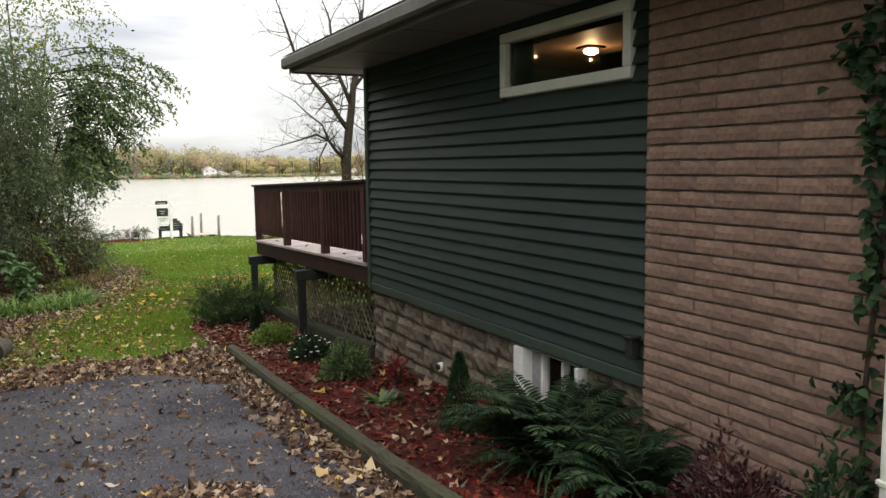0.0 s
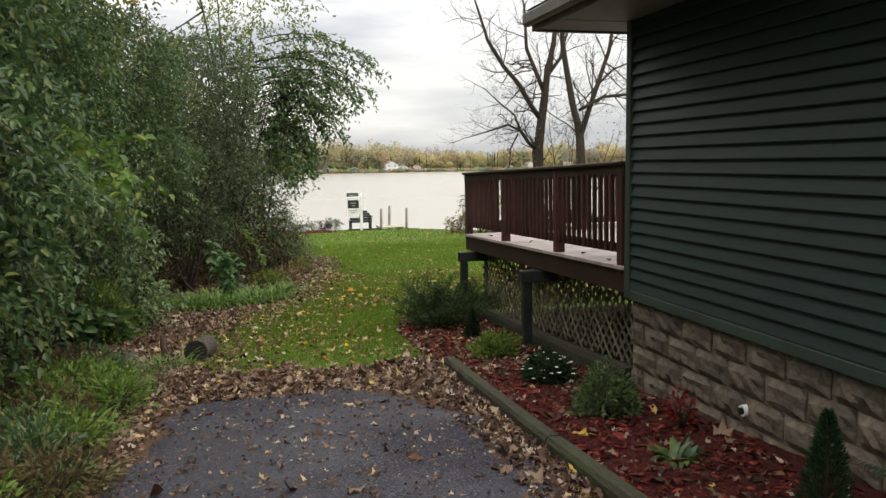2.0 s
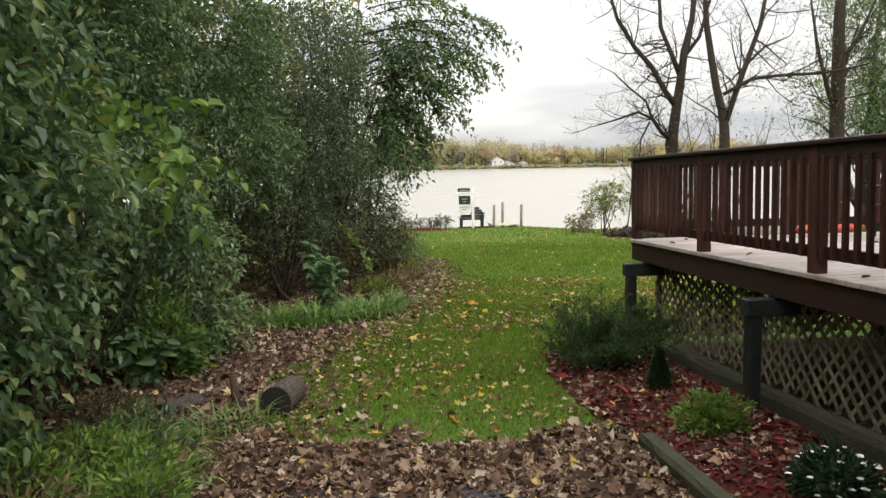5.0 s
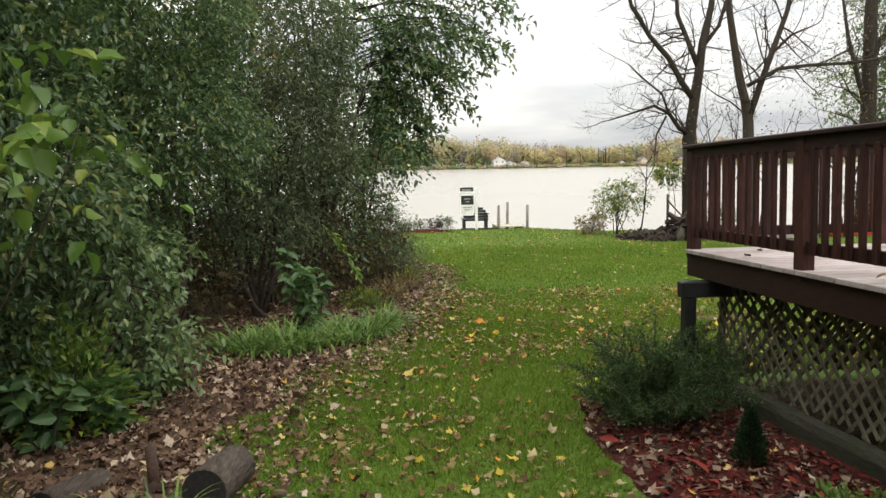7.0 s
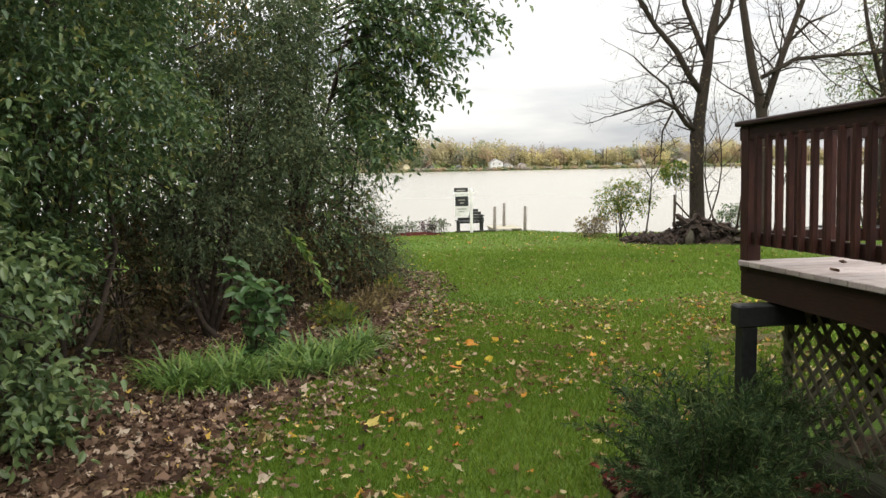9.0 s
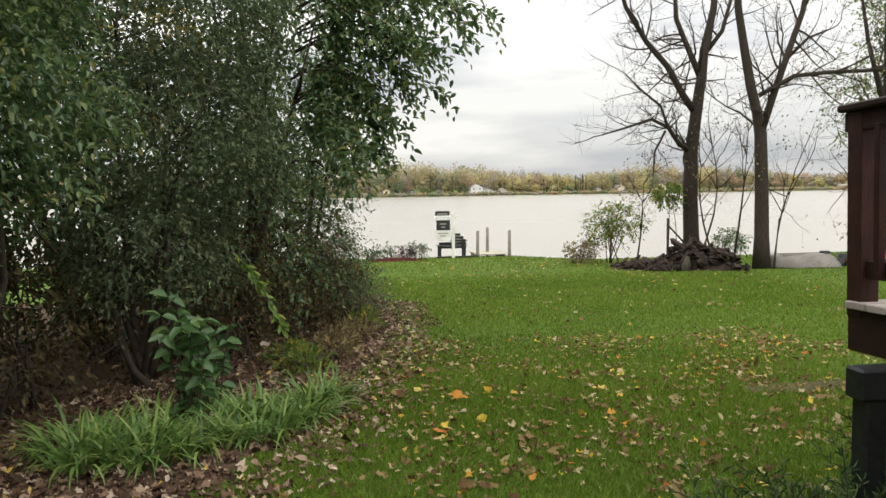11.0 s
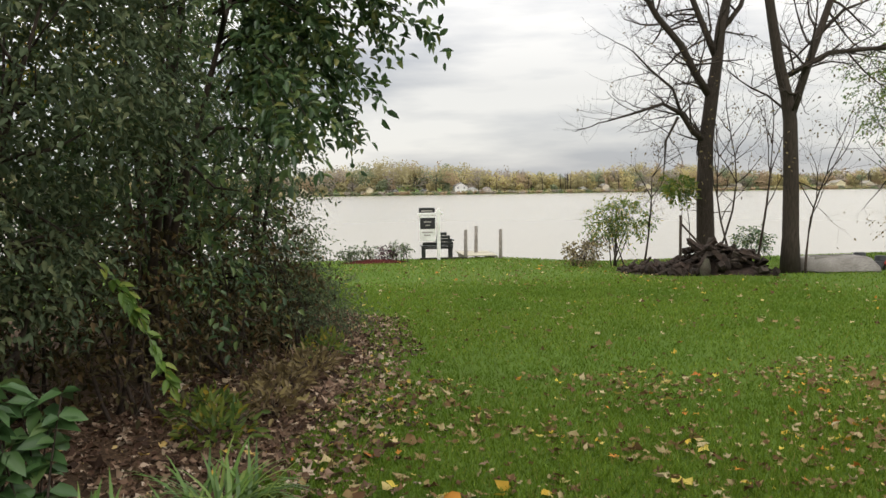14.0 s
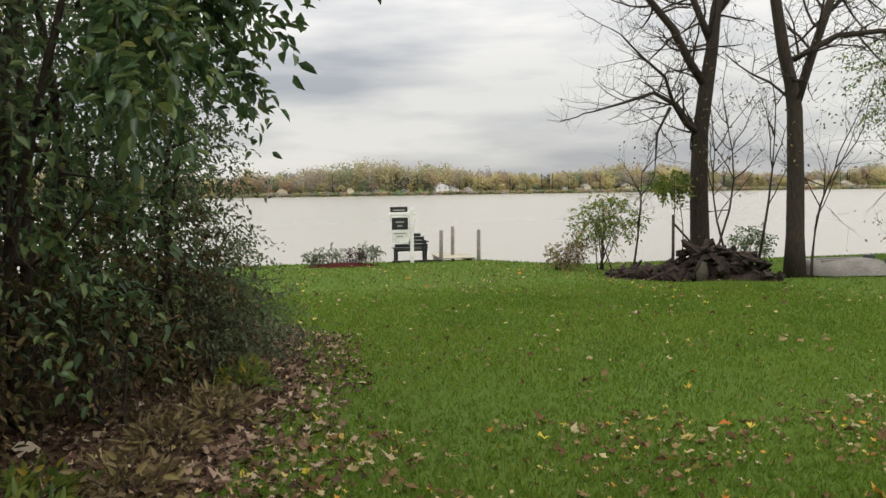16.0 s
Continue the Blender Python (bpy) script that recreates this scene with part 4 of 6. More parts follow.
# added crowns, mostly out of view, that shade the hedge from above
for i, (x, y, sd) in enumerate([(-4.6, 8.8, 51), (-4.2, 11.8, 52), (-3.6, 15.0, 53)]):
    leafy_tree("hedge_tree", "added spreading tree, mostly out of view, shading the hedgerow", "tree", x, y,
               [(x + 0.9, y, 5.3, 1.7, 1.9, 0.8), (x + 0.4, y + 0.6, 6.6, 2.2, 2.2, 0.9, 1), (x + 1.3, y - 0.5, 6.2, 1.5, 1.7, 0.7, 1)], 9000, 0.11, M_LEAF_HEDGE, sd, 3, 9, 0.6, M_LEAF_TURN, "hedgerow", 0.08, 0.3)


# undergrowth that fills the hedge down to the ground, its inner shade coloured in
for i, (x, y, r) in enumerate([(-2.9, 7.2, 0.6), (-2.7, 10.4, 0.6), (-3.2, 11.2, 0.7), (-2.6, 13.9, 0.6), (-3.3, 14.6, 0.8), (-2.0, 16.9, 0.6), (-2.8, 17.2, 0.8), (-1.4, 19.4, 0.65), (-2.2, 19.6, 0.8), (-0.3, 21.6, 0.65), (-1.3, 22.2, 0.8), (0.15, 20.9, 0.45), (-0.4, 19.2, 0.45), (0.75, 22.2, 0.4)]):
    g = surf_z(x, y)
    leafy_tree("undergrowth_shrub", "twiggy undergrowth shrub inside the hedgerow, leaves mostly toned for shade", "shrub", x, y, [(x, y, g + 0.5, r, r * 1.3, 0.5), (x - 0.2, y, g + 1.2, r, r * 1.2, 0.5)], 1300, 0.07, M_LEAF_SHADE if (i % 3 or 14 < y < 21.8) else M_LEAF_GREY, 140 + i, 6, 8, 0.4, stem_r=0.018, shell=0.25)


# ---- bare trees on the shore ----
def grow(soup, tips, p, d, r, length, level, rng, up=0.12):
    """A branch that bends, tapers and forks."""
    n = 5
    pts, radii = [Vector(p)], [r]
    v = Vector(d).normalized()
    for i in range(n):
        v = (v + Vector(rng.normal(size=3)) * 0.16 + Vector((0, 0, up * 0.5))).normalized()
        pts.append(pts[-1] + v * length / n)
        radii.append(r * (1 - 0.62 * (i + 1) / n))
    soup.tube(pts, radii, 7 if level == 0 else (5 if level == 1 else 3))
    tips.append(tuple(pts[-1]))
    if level >= 3 or r < 0.006:
        return
    for k in range(5 if level < 2 else 4):
        i = 2 + int(rng.random() * (n - 1))
        i = min(i, n)
        a = Vector(rng.normal(size=3))
        w = (v * 0.55 + a.normalized() * 0.85 + Vector((0, 0, 0.1))).normalized()
        grow(soup, tips, pts[i], w, radii[i] * 0.62, length * (0.45 + 0.2 * rng.random()), level + 1, rng, up)


def bare_tree(label, trunk, limbs, seed, leaves=0, group="bare shore trees"):
    """trunk: (points, radii); limbs: (points, radii) drawn out by hand, each forking into finer growth."""
    rng = np.random.default_rng(seed)
    t = thing("bare_tree", label, "tree", group)
    s = Soup()
    tips = []
    s.tube(*trunk, 10)
    s.done("trunk", M_BARK, t)
    s = Soup()
    for pts, radii in limbs:
        s.tube(pts, radii, 7)
        for i in range(1, len(pts)):
            a, b = Vector(pts[i - 1]), Vector(pts[i])
            for k in range(4):
                q = a.lerp(b, rng.random())
                w = ((b - a).normalized() * 0.6 + Vector(rng.normal(size=3)).normalized() * 0.9)
                grow(s, tips, q, w, min(radii[i] * 0.45, 0.035), (b - a).length * (0.9 + 0.9 * rng.random()), 1, rng)
        grow(s, tips, pts[-1], Vector(pts[-1]) - Vector(pts[-2]), radii[-1], 1.2, 1, rng)
    s.done("branch_work", M_BARK, t)
    if leaves:
        pick = np.array(tips)[rng.integers(0, len(tips), leaves)] + rng.normal(size=(leaves, 3)) * 0.05
        leaf_mesh("leaf_remnant", pick, rng.normal(size=(leaves, 3)) + np.array([0, 0, -0.8]), rng.normal(size=(leaves, 3)), 0.10, 0.045, M_LEAF_TAN, t)["kind"] = "stuff"
    return t


bare_tree("tall bare grey tree leaning over the shore", (((12.15, 33.5, -1.75), (12.13, 33.5, -0.7), (12.08, 33.5, 0.6), (12.1, 33.5, 2.0), (12.25, 33.5, 3.2), (12.4, 33.5, 4.2), (12.55, 33.6, 5.2), (12.85, 33.6, 6.5), (13.0, 33.6, 8.5)), (0.32, 0.25, 0.23, 0.21, 0.19, 0.165, 0.14, 0.11, 0.07)),
          [(((12.25, 33.5, 3.2), (11.75, 33.4, 3.8), (11.2, 33.3, 4.65), (10.5, 33.3, 5.4), (9.8, 33.2, 6.4), (9.4, 33.2, 7.6)), (0.12, 0.11, 0.1, 0.085, 0.07, 0.05)),
           (((12.85, 33.6, 6.5), (12.95, 33.6, 7.5), (13.1, 33.6, 8.6)), (0.05, 0.04, 0.03)),
           (((12.4, 33.5, 4.3), (12.1, 33.7, 5.2), (11.7, 33.8, 6.2), (11.6, 33.8, 7.8)), (0.11, 0.09, 0.08, 0.05)),
           (((12.5, 33.6, 5.0), (13.1, 33.5, 5.8), (13.4, 33.4, 7.0)), (0.08, 0.07, 0.05)),
           (((12.08, 33.5, 2.0), (11.6, 33.3, 2.25), (11.2, 33.2, 2.75), (10.6, 33.1, 3.0), (9.8, 33.0, 2.75), (8.9, 32.9, 2.5)), (0.1, 0.085, 0.07, 0.05, 0.035, 0.02)),
           (((11.2, 33.2, 2.7), (10.9, 33.1, 3.4), (10.2, 33.0, 3.9), (9.6, 32.9, 4.4)), (0.05, 0.04, 0.03, 0.015)),
           (((11.1, 33.2, 2.65), (10.75, 33.2, 2.0), (10.7, 33.2, 1.2)), (0.045, 0.035, 0.015))], 41, 160)
bare_tree("tall bare grey tree forking high above the lawn", (((12.65, 30.2, -1.6), (12.64, 30.2, -0.5), (12.62, 30.2, 0.8), (12.56, 30.2, 2.3), (12.45, 30.2, 2.9), (12.25, 30.2, 3.6), (12.05, 30.2, 4.6), (11.85, 30.2, 5.7), (11.7, 30.2, 7.6)), (0.27, 0.2, 0.185, 0.165, 0.14, 0.13, 0.115, 0.1, 0.06)),
          [(((11.9, 30.2, 5.4), (11.8, 30.2, 6.5), (11.6, 30.2, 7.6)), (0.05, 0.04, 0.03)),
           (((12.56, 30.2, 2.35), (12.95, 30.2, 3.5), (13.35, 30.2, 4.6), (13.75, 30.2, 5.7), (14.0, 30.2, 7.2)), (0.11, 0.1, 0.09, 0.075, 0.05)),
           (((12.5, 30.2, 3.4), (13.4, 30.0, 3.9), (14.4, 29.9, 4.0), (15.8, 29.8, 4.05), (17.2, 29.7, 4.3)), (0.07, 0.065, 0.055, 0.05, 0.03)),
           (((13.3, 30.2, 4.4), (14.0, 30.3, 5.0), (14.8, 30.4, 5.3)), (0.05, 0.04, 0.02))], 42, 120)


# ---- the far shore: autumn woods and houses across the lake ----
def far_woods():
    rng = np.random.default_rng(5)
    # autumn hues greyed towards each other for distance haze
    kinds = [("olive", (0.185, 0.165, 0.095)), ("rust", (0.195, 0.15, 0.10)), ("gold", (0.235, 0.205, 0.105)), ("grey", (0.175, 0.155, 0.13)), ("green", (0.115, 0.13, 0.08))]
    buckets = [[] for _ in kinds]
    for i in range(700):
        x = -195 + 645 * (i + rng.random()) / 700
        row = rng.integers(0, 3)
        y = 325 + row * 7 + rng.random() * 5
        h = (8.2 + 4.0 * rng.random() + 1.0 * row) * (0.86 + 0.16 * math.sin(x * 0.05) + 0.1 * math.sin(x * 0.017 + 1))
        if row == 0 and rng.random() < 0.55:
            h *= 0.5
        k = int(rng.choice(5, p=(0.3, 0.2, 0.17, 0.2, 0.13)))
        w = h * (0.34 + 0.2 * rng.random())
        lobes = unit(rng.normal(size=(5, 3))) * np.array((0.5 * w, 0.5 * w, 0.24 * h))
        n = 240
        d = unit(rng.normal(size=(n, 3)))
        r = 0.45 + 0.6 * rng.random((n, 1))
        c = np.array((x, y, -2.1 + h * 0.5)) + lobes[rng.integers(0, 5, n)] + d * r * np.array((w, w, h * 0.5)) * 0.55
        buckets[k].append((c, d))
    for i in range(520):
        x, y = -195 + 645 * (i + rng.random()) / 520, 317.5 + 3.5 * rng.random()
        h = 0.5 + 0.9 * rng.random()
        d = unit(rng.normal(size=(45, 3)))
        buckets[int(rng.choice((0, 1, 3, 4)))].append((np.array((x, y, -2.3 + h * 0.45)) + d * np.array((1.3, 0.8, h * 0.5)) * (0.5 + 0.5 * rng.random((45, 1))), d))
    for (nm, col), lst in zip(kinds, buckets):
        c = np.concatenate([a for a, _ in lst])
        dn = np.concatenate([a for _, a in lst])
        n = len(c)
        # colours multiplied well above leaf albedo: the haze is put into them
        m = leafy("far_" + nm + "_hazed_foliage", [(0.0, tuple(v * 2.0 for v in col)), (0.5, tuple(v * 2.35 for v in col)), (1.0, tuple(v * 2.7 for v in col))], 0.9, 0.5, None, 0.05)
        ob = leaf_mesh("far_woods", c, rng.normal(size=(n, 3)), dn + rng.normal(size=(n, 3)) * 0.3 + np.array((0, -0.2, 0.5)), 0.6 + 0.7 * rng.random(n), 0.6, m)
        tagged(ob, "distant " + nm + " autumn trees paled for haze along the far shore", "woods", "far shore", "stuff")
    s = Soup()
    for i in range(260):
        x, y = -195 + 645 * rng.random(), 322 + 17 * rng.random()
        top = 3.0 + 3.0 * rng.random()
        s.tube([(x, y, -2.4), (x + rng.normal() * 0.3, y, top)], [0.2, 0.07], 4)
        for k in range(3):
            z = top * (0.35 + 0.2 * k)
            s.tube([(x, y, z), (x + rng.normal() * 1.6, y, z + 1.8)], [0.08, 0.03], 3)
    tagged(s.done("far_trunks", M_BARK), "distant grey tree trunks on the far shore", "woods", "far shore", "stuff")


far_woods()


def far_house(x, w, h, wall_col, roof_col, seed):
    """A gabled lake house with a lower wing, a porch and windows of several sizes."""
    rng = random.Random(seed)
    y, d, z0 = 321.5, 5.5, -2.4
    t = thing("lake_house", "distant pale gabled house with a lower wing on the far shore", "house", "far shore houses")
    walls, roofs = plain("far_house_wall", wall_col), plain("far_house_roof", roof_col)
    glass = plain("far_window_dark", tuple(c * 0.35 + 0.05 for c in wall_col), 0.2)
    side = rng.choice((-1, 1))
    main = (x - w * 0.3 * side, w * 0.56, h * 0.62)
    wing = (x + w * 0.27 * side, w * 0.42, h * 0.38)
    for k, (cx, ww, hh) in enumerate((main, wing)):
        yy = y + 0.8 * k
        hw = part("wall", box(cx - ww / 2, cx + ww / 2, yy, yy + d, z0 - 0.3, z0 + hh, None, 0.03), walls, t)
        bm = bmesh.new()
        e, rise = 0.3, ww * (0.30 if k == 0 else 0.2)
        p = [(cx - ww / 2 - e, yy - e, z0 + hh), (cx + ww / 2 + e, yy - e, z0 + hh), (cx, yy - e, z0 + hh + rise), (cx - ww / 2 - e, yy + d + e, z0 + hh), (cx + ww / 2 + e, yy + d + e, z0 + hh), (cx, yy + d + e, z0 + hh + rise)]
        v = [bm.verts.new(q) for q in p]
        for f in ((0, 3, 5, 2), (1, 2, 5, 4), (0, 1, 4, 3), (3, 4, 5)):
            bm.faces.new([v[q] for q in f])
        part("roof", bm, roofs, t)
        bm = bmesh.new()
        q = [bm.verts.new(c) for c in ((cx - ww / 2, yy - 0.01, z0 + hh), (cx + ww / 2, yy - 0.01, z0 + hh), (cx, yy - 0.01, z0 + hh + rise * 0.86))]
        bm.faces.new(q)
        part("gable", bm, walls, t)
        n = max(int(ww / 1.7), 1)
        for fl in range(2 if hh > 2.8 else 1):
            for i in range(n):
                if rng.random() < 0.25:
                    continue
                wx = cx - ww / 2 + (i + 0.5) * ww / n + rng.uniform(-0.1, 0.1)
                hw2 = rng.choice((0.3, 0.4, 0.6))
                part("window", box(wx - hw2, wx + hw2, yy - 0.05, yy - 0.005, z0 + 0.7 + fl * 1.5, z0 + 1.45 + fl * 1.5, None, 0.01), glass, hw)
    return t


for i, (x, w, h, c, r) in enumerate([(61.5, 9, 5.2, (0.72, 0.71, 0.68), (0.36, 0.36, 0.36)), (68.5, 4.4, 3.4, (0.62, 0.55, 0.48), (0.3, 0.26, 0.24)), (21, 4.5, 4.2, (0.70, 0.62, 0.42), (0.26, 0.22, 0.18)),
                                     (-6, 7.5, 3.4, (0.66, 0.6, 0.42), (0.32, 0.18, 0.12)), (31.5, 3.8, 3, (0.4, 0.38, 0.34), (0.2, 0.2, 0.2)), (111, 3.4, 3, (0.68, 0.66, 0.6), (0.3, 0.3, 0.3)),
                                     (118, 5, 4.4, (0.66, 0.58, 0.46), (0.3, 0.27, 0.24)), (139, 4.8, 4.2, (0.72, 0.64, 0.42), (0.27, 0.25, 0.22)), (224, 7.5, 4.5, (0.66, 0.6, 0.4), (0.3, 0.27, 0.22)),
                                     (242, 6.8, 3.8, (0.6, 0.55, 0.42), (0.3, 0.27, 0.22)), (177, 5.2, 3.8, (0.55, 0.5, 0.42), (0.27, 0.25, 0.22)), (46, 6, 2.4, (0.2, 0.2, 0.2), (0.16, 0.16, 0.16))]):
    far_house(x, w, h, c, r, i)


# ---- the near shore: sign, bench, dock, shrubs ----
def yard_sign():
    x, y = 5.26, 39.2
    g = surf_z(x, y)
    t = thing("yard_sign", "white post with a hanging black and white sign panel", "sign")
    part("post", box(x - 0.055, x + 0.055, y - 0.05, y + 0.05, g - 0.1, 0.0), M_WHITE, t)
    part("arm", box(x - 0.72, x + 0.16, y - 0.035, y + 0.035, -0.17, -0.10), M_WHITE, t)
    part("finial", box(x - 0.04, x + 0.04, y - 0.04, y + 0.04, 0.001, 0.05, None, 0.015), M_WHITE, t)
    black = plain("black_sign_face", (0.018, 0.017, 0.02), 0.4)
    rider = part("rider_panel", box(x - 0.68, x - 0.13, y - 0.012, y + 0.012, -0.08, 0.085, None, 0.004), black, t, "black rider panel")
    panel = part("sign_panel", box(x - 0.66, x - 0.10, y - 0.012, y + 0.012, -1.06, -0.20, None, 0.004), M_WHITE, t, "white sign panel")
    part("dark_field", box(x - 0.64, x - 0.12, y - 0.02, y - 0.0125, -0.64, -0.26, None, 0), black, panel, "black field of the sign")
    ink = plain("grey_lettering", (0.35, 0.33, 0.3))
    for z, a, b in ((-0.02, 0.6, 0.22), (-0.40, 0.52, 0.26), (-0.52, 0.46, 0.3), (-0.76, 0.58, 0.2), (-0.86, 0.5, 0.28)):
        part("text_bar", box(x - a, x - b, y - 0.026, y - 0.0205, z - 0.022, z + 0.022, None, 0), ink, panel if z < -0.1 else rider)
    for dx in (0.58, 0.2):
        part("hook", box(x - dx - 0.006, x - dx + 0.006, y - 0.006, y + 0.006, -0.199, -0.171, None, 0), M_RUST, t)


yard_sign()


def bench():
    y = 39.9
    g = surf_z(5.4, y)
    t = thing("bench", "dark wooden bench facing the lake", "bench")
    dk = M_BLACK
    for i in range(4):
        part("seat_slat", box(4.72, 5.86, y - 0.24 + i * 0.13, y - 0.13 + i * 0.13, g + 0.46, g + 0.50), dk, t)
    part("seat_rail", box(4.74, 5.84, y - 0.25, y - 0.21, g + 0.38, g + 0.455), dk, t)
    for px in (4.78, 5.74):
        for py in (y - 0.22, y + 0.22):
            part("leg", box(px, px + 0.08, py - 0.035, py + 0.035, g - 0.03, g + 0.455), dk, t)
    for k, (xa, xb) in enumerate(((4.76, 5.84), (5.2, 5.80), (5.24, 5.72), (5.3, 5.6))):
        part("back_slat", box(xa, xb, y - 0.30 - 0.02 * k, y - 0.265 - 0.02 * k, g + 0.52 + 0.115 * k, g + 0.625 + 0.115 * k, None, 0.015), dk, t)
    for px in (5.26, 5.66):
        part("back_post", box(px, px + 0.06, y - 0.262, y - 0.22, g + 0.40, g + 0.86), dk, t)
    arm = part("armrest", box(5.78, 5.88, y - 0.27, y + 0.27, g + 0.66, g + 0.70), dk, t)
    part("arm_support", box(5.80, 5.86, y + 0.18, y + 0.24, g + 0.501, g + 0.659), dk, arm)
    part("footing", box(4.66, 6.3, y - 0.42, y - 0.30, g - 0.03, g + 0.09), M_SLEEPER, t, "dark timber footing")


bench()


def dock():
    t = thing("dock", "short pale weathered dock with wooden planks", "dock")
    for i in range(9):
        part("plank", box(6.28, 7.46, 39.75 + i * 0.2, 39.75 + i * 0.2 + 0.185, -1.68, -1.64, None, 0.004), M_DOCK, t)
    for x in (6.34, 7.36):
        part("stringer", box(x, x + 0.06, 39.75, 41.5, -1.85, -1.681), M_GREYWOOD, t)
    for i, (x, y, top) in enumerate([(6.28, 39.6, -0.72), (6.92, 40.9, -0.66), (7.54, 39.6, -0.72)]):
        s = Soup()
        s.tube([(x, y, -2.9), (x, y, -1.5), (x + 0.01, y, top)], [0.07, 0.066, 0.06], 9)
        tagged(s.done("piling", M_GREYWOOD), "weathered round wooden dock piling", "piling", "dock pilings")


dock()


def mound():
    verts, faces = [], []
    n, m = 22, 5
    for j in range(m + 1):
        for i in range(n):
            a = 2 * math.pi * i / n
            r = j / m
            x, y = 3.0 + 1.25 * r * math.cos(a), 38.5 + 0.55 * r * math.sin(a)
            verts.append((x, y, surf_z(x, y) + 0.16 * (1 - r * r) - 0.02 + 0.03 * noise.noise((x * 3, y * 3, 0))))
    for j in range(m):
        for i in range(n):
            k = (i + 1) % n
            faces.append((j * n + i, j * n + k, (j + 1) * n + k, (j + 1) * n + i))
    tagged(mesh_from("mulch_mound", verts, faces, M_MULCH, None, "", True), "low mound of red mulch by the water", "flower bed", kind="structure")


mound()
for i, (x, y, r, h) in enumerate([(2.15, 38.5, 0.28, 0.5), (2.65, 38.5, 0.38, 0.62), (3.4, 38.5, 0.25, 0.55), (3.85, 38.4, 0.33, 0.7)]):
    g = surf_z(x, y)
    leafy_tree("small_shrub", "small dark twiggy shrub on the mulch mound", "shrub", x, y, [(x, y, g + h * 0.6, r, r, h * 0.45)], 420, 0.07, M_LEAF_RED if i == 2 else M_LEAF_GREY, 80 + i, 6, 5, 0.16, group="shore shrubs", stem_r=0.012, shell=0.2)

# the bushy bank and the brush pile by the bare trees
leafy_tree("shore_bush", "sparse yellow-green bush at the water's edge", "shrub", 9.9, 34.6, [(9.5, 34.6, -0.35, 0.6, 0.5, 0.55), (10.3, 34.6, -0.2, 0.65, 0.5, 0.75), (9.9, 34.6, 0.15, 0.5, 0.4, 0.35)], 2300, 0.085, M_LEAF_TURN, 90, 8, 6, 0.3, group="shore shrubs", stem_r=0.018, shell=0.15)
leafy_tree("shore_bush", "dry tan bush at the lawn's edge", "shrub", 8.7, 34.6, [(8.7, 34.6, -1.25, 0.45, 0.4, 0.35), (9.2, 34.7, -1.0, 0.35, 0.4, 0.4)], 1100, 0.08, M_LEAF_TAN, 91, 9, 6, 0.25, group="shore shrubs", stem_r=0.014, shell=0.15)
leafy_tree("shore_bush", "low green bush beside the brush pile", "shrub", 12.6, 31.8, [(12.6, 31.8, -0.75, 0.45, 0.4, 0.4)], 800, 0.08, M_LEAF_HEDGE, 92, 6, 6, 0.25, group="shore shrubs", stem_r=0.014, shell=0.15)
leafy_tree("leafy_sapling", "thin sapling with a yellow-green leafy head", "sapling", 11.2, 33.3, [(11.15, 33.2, 0.7, 0.38, 0.35, 0.35)], 460, 0.13, M_LEAF_TURN, 93, 2, 6, 0.25, group="shore shrubs", stem_r=0.02, shell=0.2)


def sapling(x, y, top, seed, r=0.035):
    rng = np.random.default_rng(seed)
    t = thing("sapling", "slender bare sapling on the shore", "sapling", "shore saplings")
    s, tips = Soup(), []
    g = surf_z(x, y)
    pts = limb_points((x, y, g - 0.05), top, 0.06, rng, 6)
    s.tube(pts, [r * (1 - 0.13 * k) for k in range(6)], 6)
    for k in (2, 3, 3, 4, 4, 5, 5):
        grow(s, tips, pts[k], Vector(rng.normal(size=3)) * 0.8 + Vector((0, 0, 0.9)), r * 0.45, 1.0 + 0.7 * rng.random(), 1, rng)
    s.done("trunk", M_TWIG, t)
    n = 70
    pick = np.array(tips)[rng.integers(0, len(tips), n)] + rng.normal(size=(n, 3)) * 0.04
    tagged(leaf_mesh("leaf_remnant", pick, rng.normal(size=(n, 3)) + np.array([0, 0, -0.8]), rng.normal(size=(n, 3)), 0.08, 0.05, M_LEAF_TAN, t), kind="stuff")


for i, a in enumerate([(12.5, 32.5, (11.9, 32.4, 1.5)), (12.3, 31.2, (12.75, 31.2, 2.5)), (12.85, 29.9, (13.3, 29.8, 1.0)), (12.0, 32.9, (12.4, 32.7, 2.2)), (10.6, 34.3, (10.8, 34.2, 1.0)), (15.6, 29.6, (14.9, 29.4, 1.6)), (16.2, 29.8, (16.4, 29.4, 2.2))]):
    sapling(*a, 100 + i)

# trees thick with fading leaves on the shore to the east
bare_tree("tall straight dark trunk with thin fading leaves", (((17.2, 31.0, -1.7), (17.17, 31.0, 0.5), (17.15, 31.0, 3.0), (17.1, 31.0, 6.0), (17.2, 31.0, 9.5)), (0.34, 0.27, 0.25, 0.2, 0.12)),
          [(((17.15, 31.0, 2.6), (16.7, 30.9, 3.6), (16.2, 30.8, 5.0), (15.9, 30.8, 6.6)), (0.1, 0.085, 0.06, 0.035)),
           (((17.12, 31.0, 4.4), (17.9, 31.1, 5.4), (18.6, 31.2, 6.8)), (0.09, 0.07, 0.04)),
           (((17.15, 31.0, 1.9), (16.4, 30.8, 2.4), (15.6, 30.7, 2.6)), (0.05, 0.035, 0.015))], 43, 700, "shore trees")
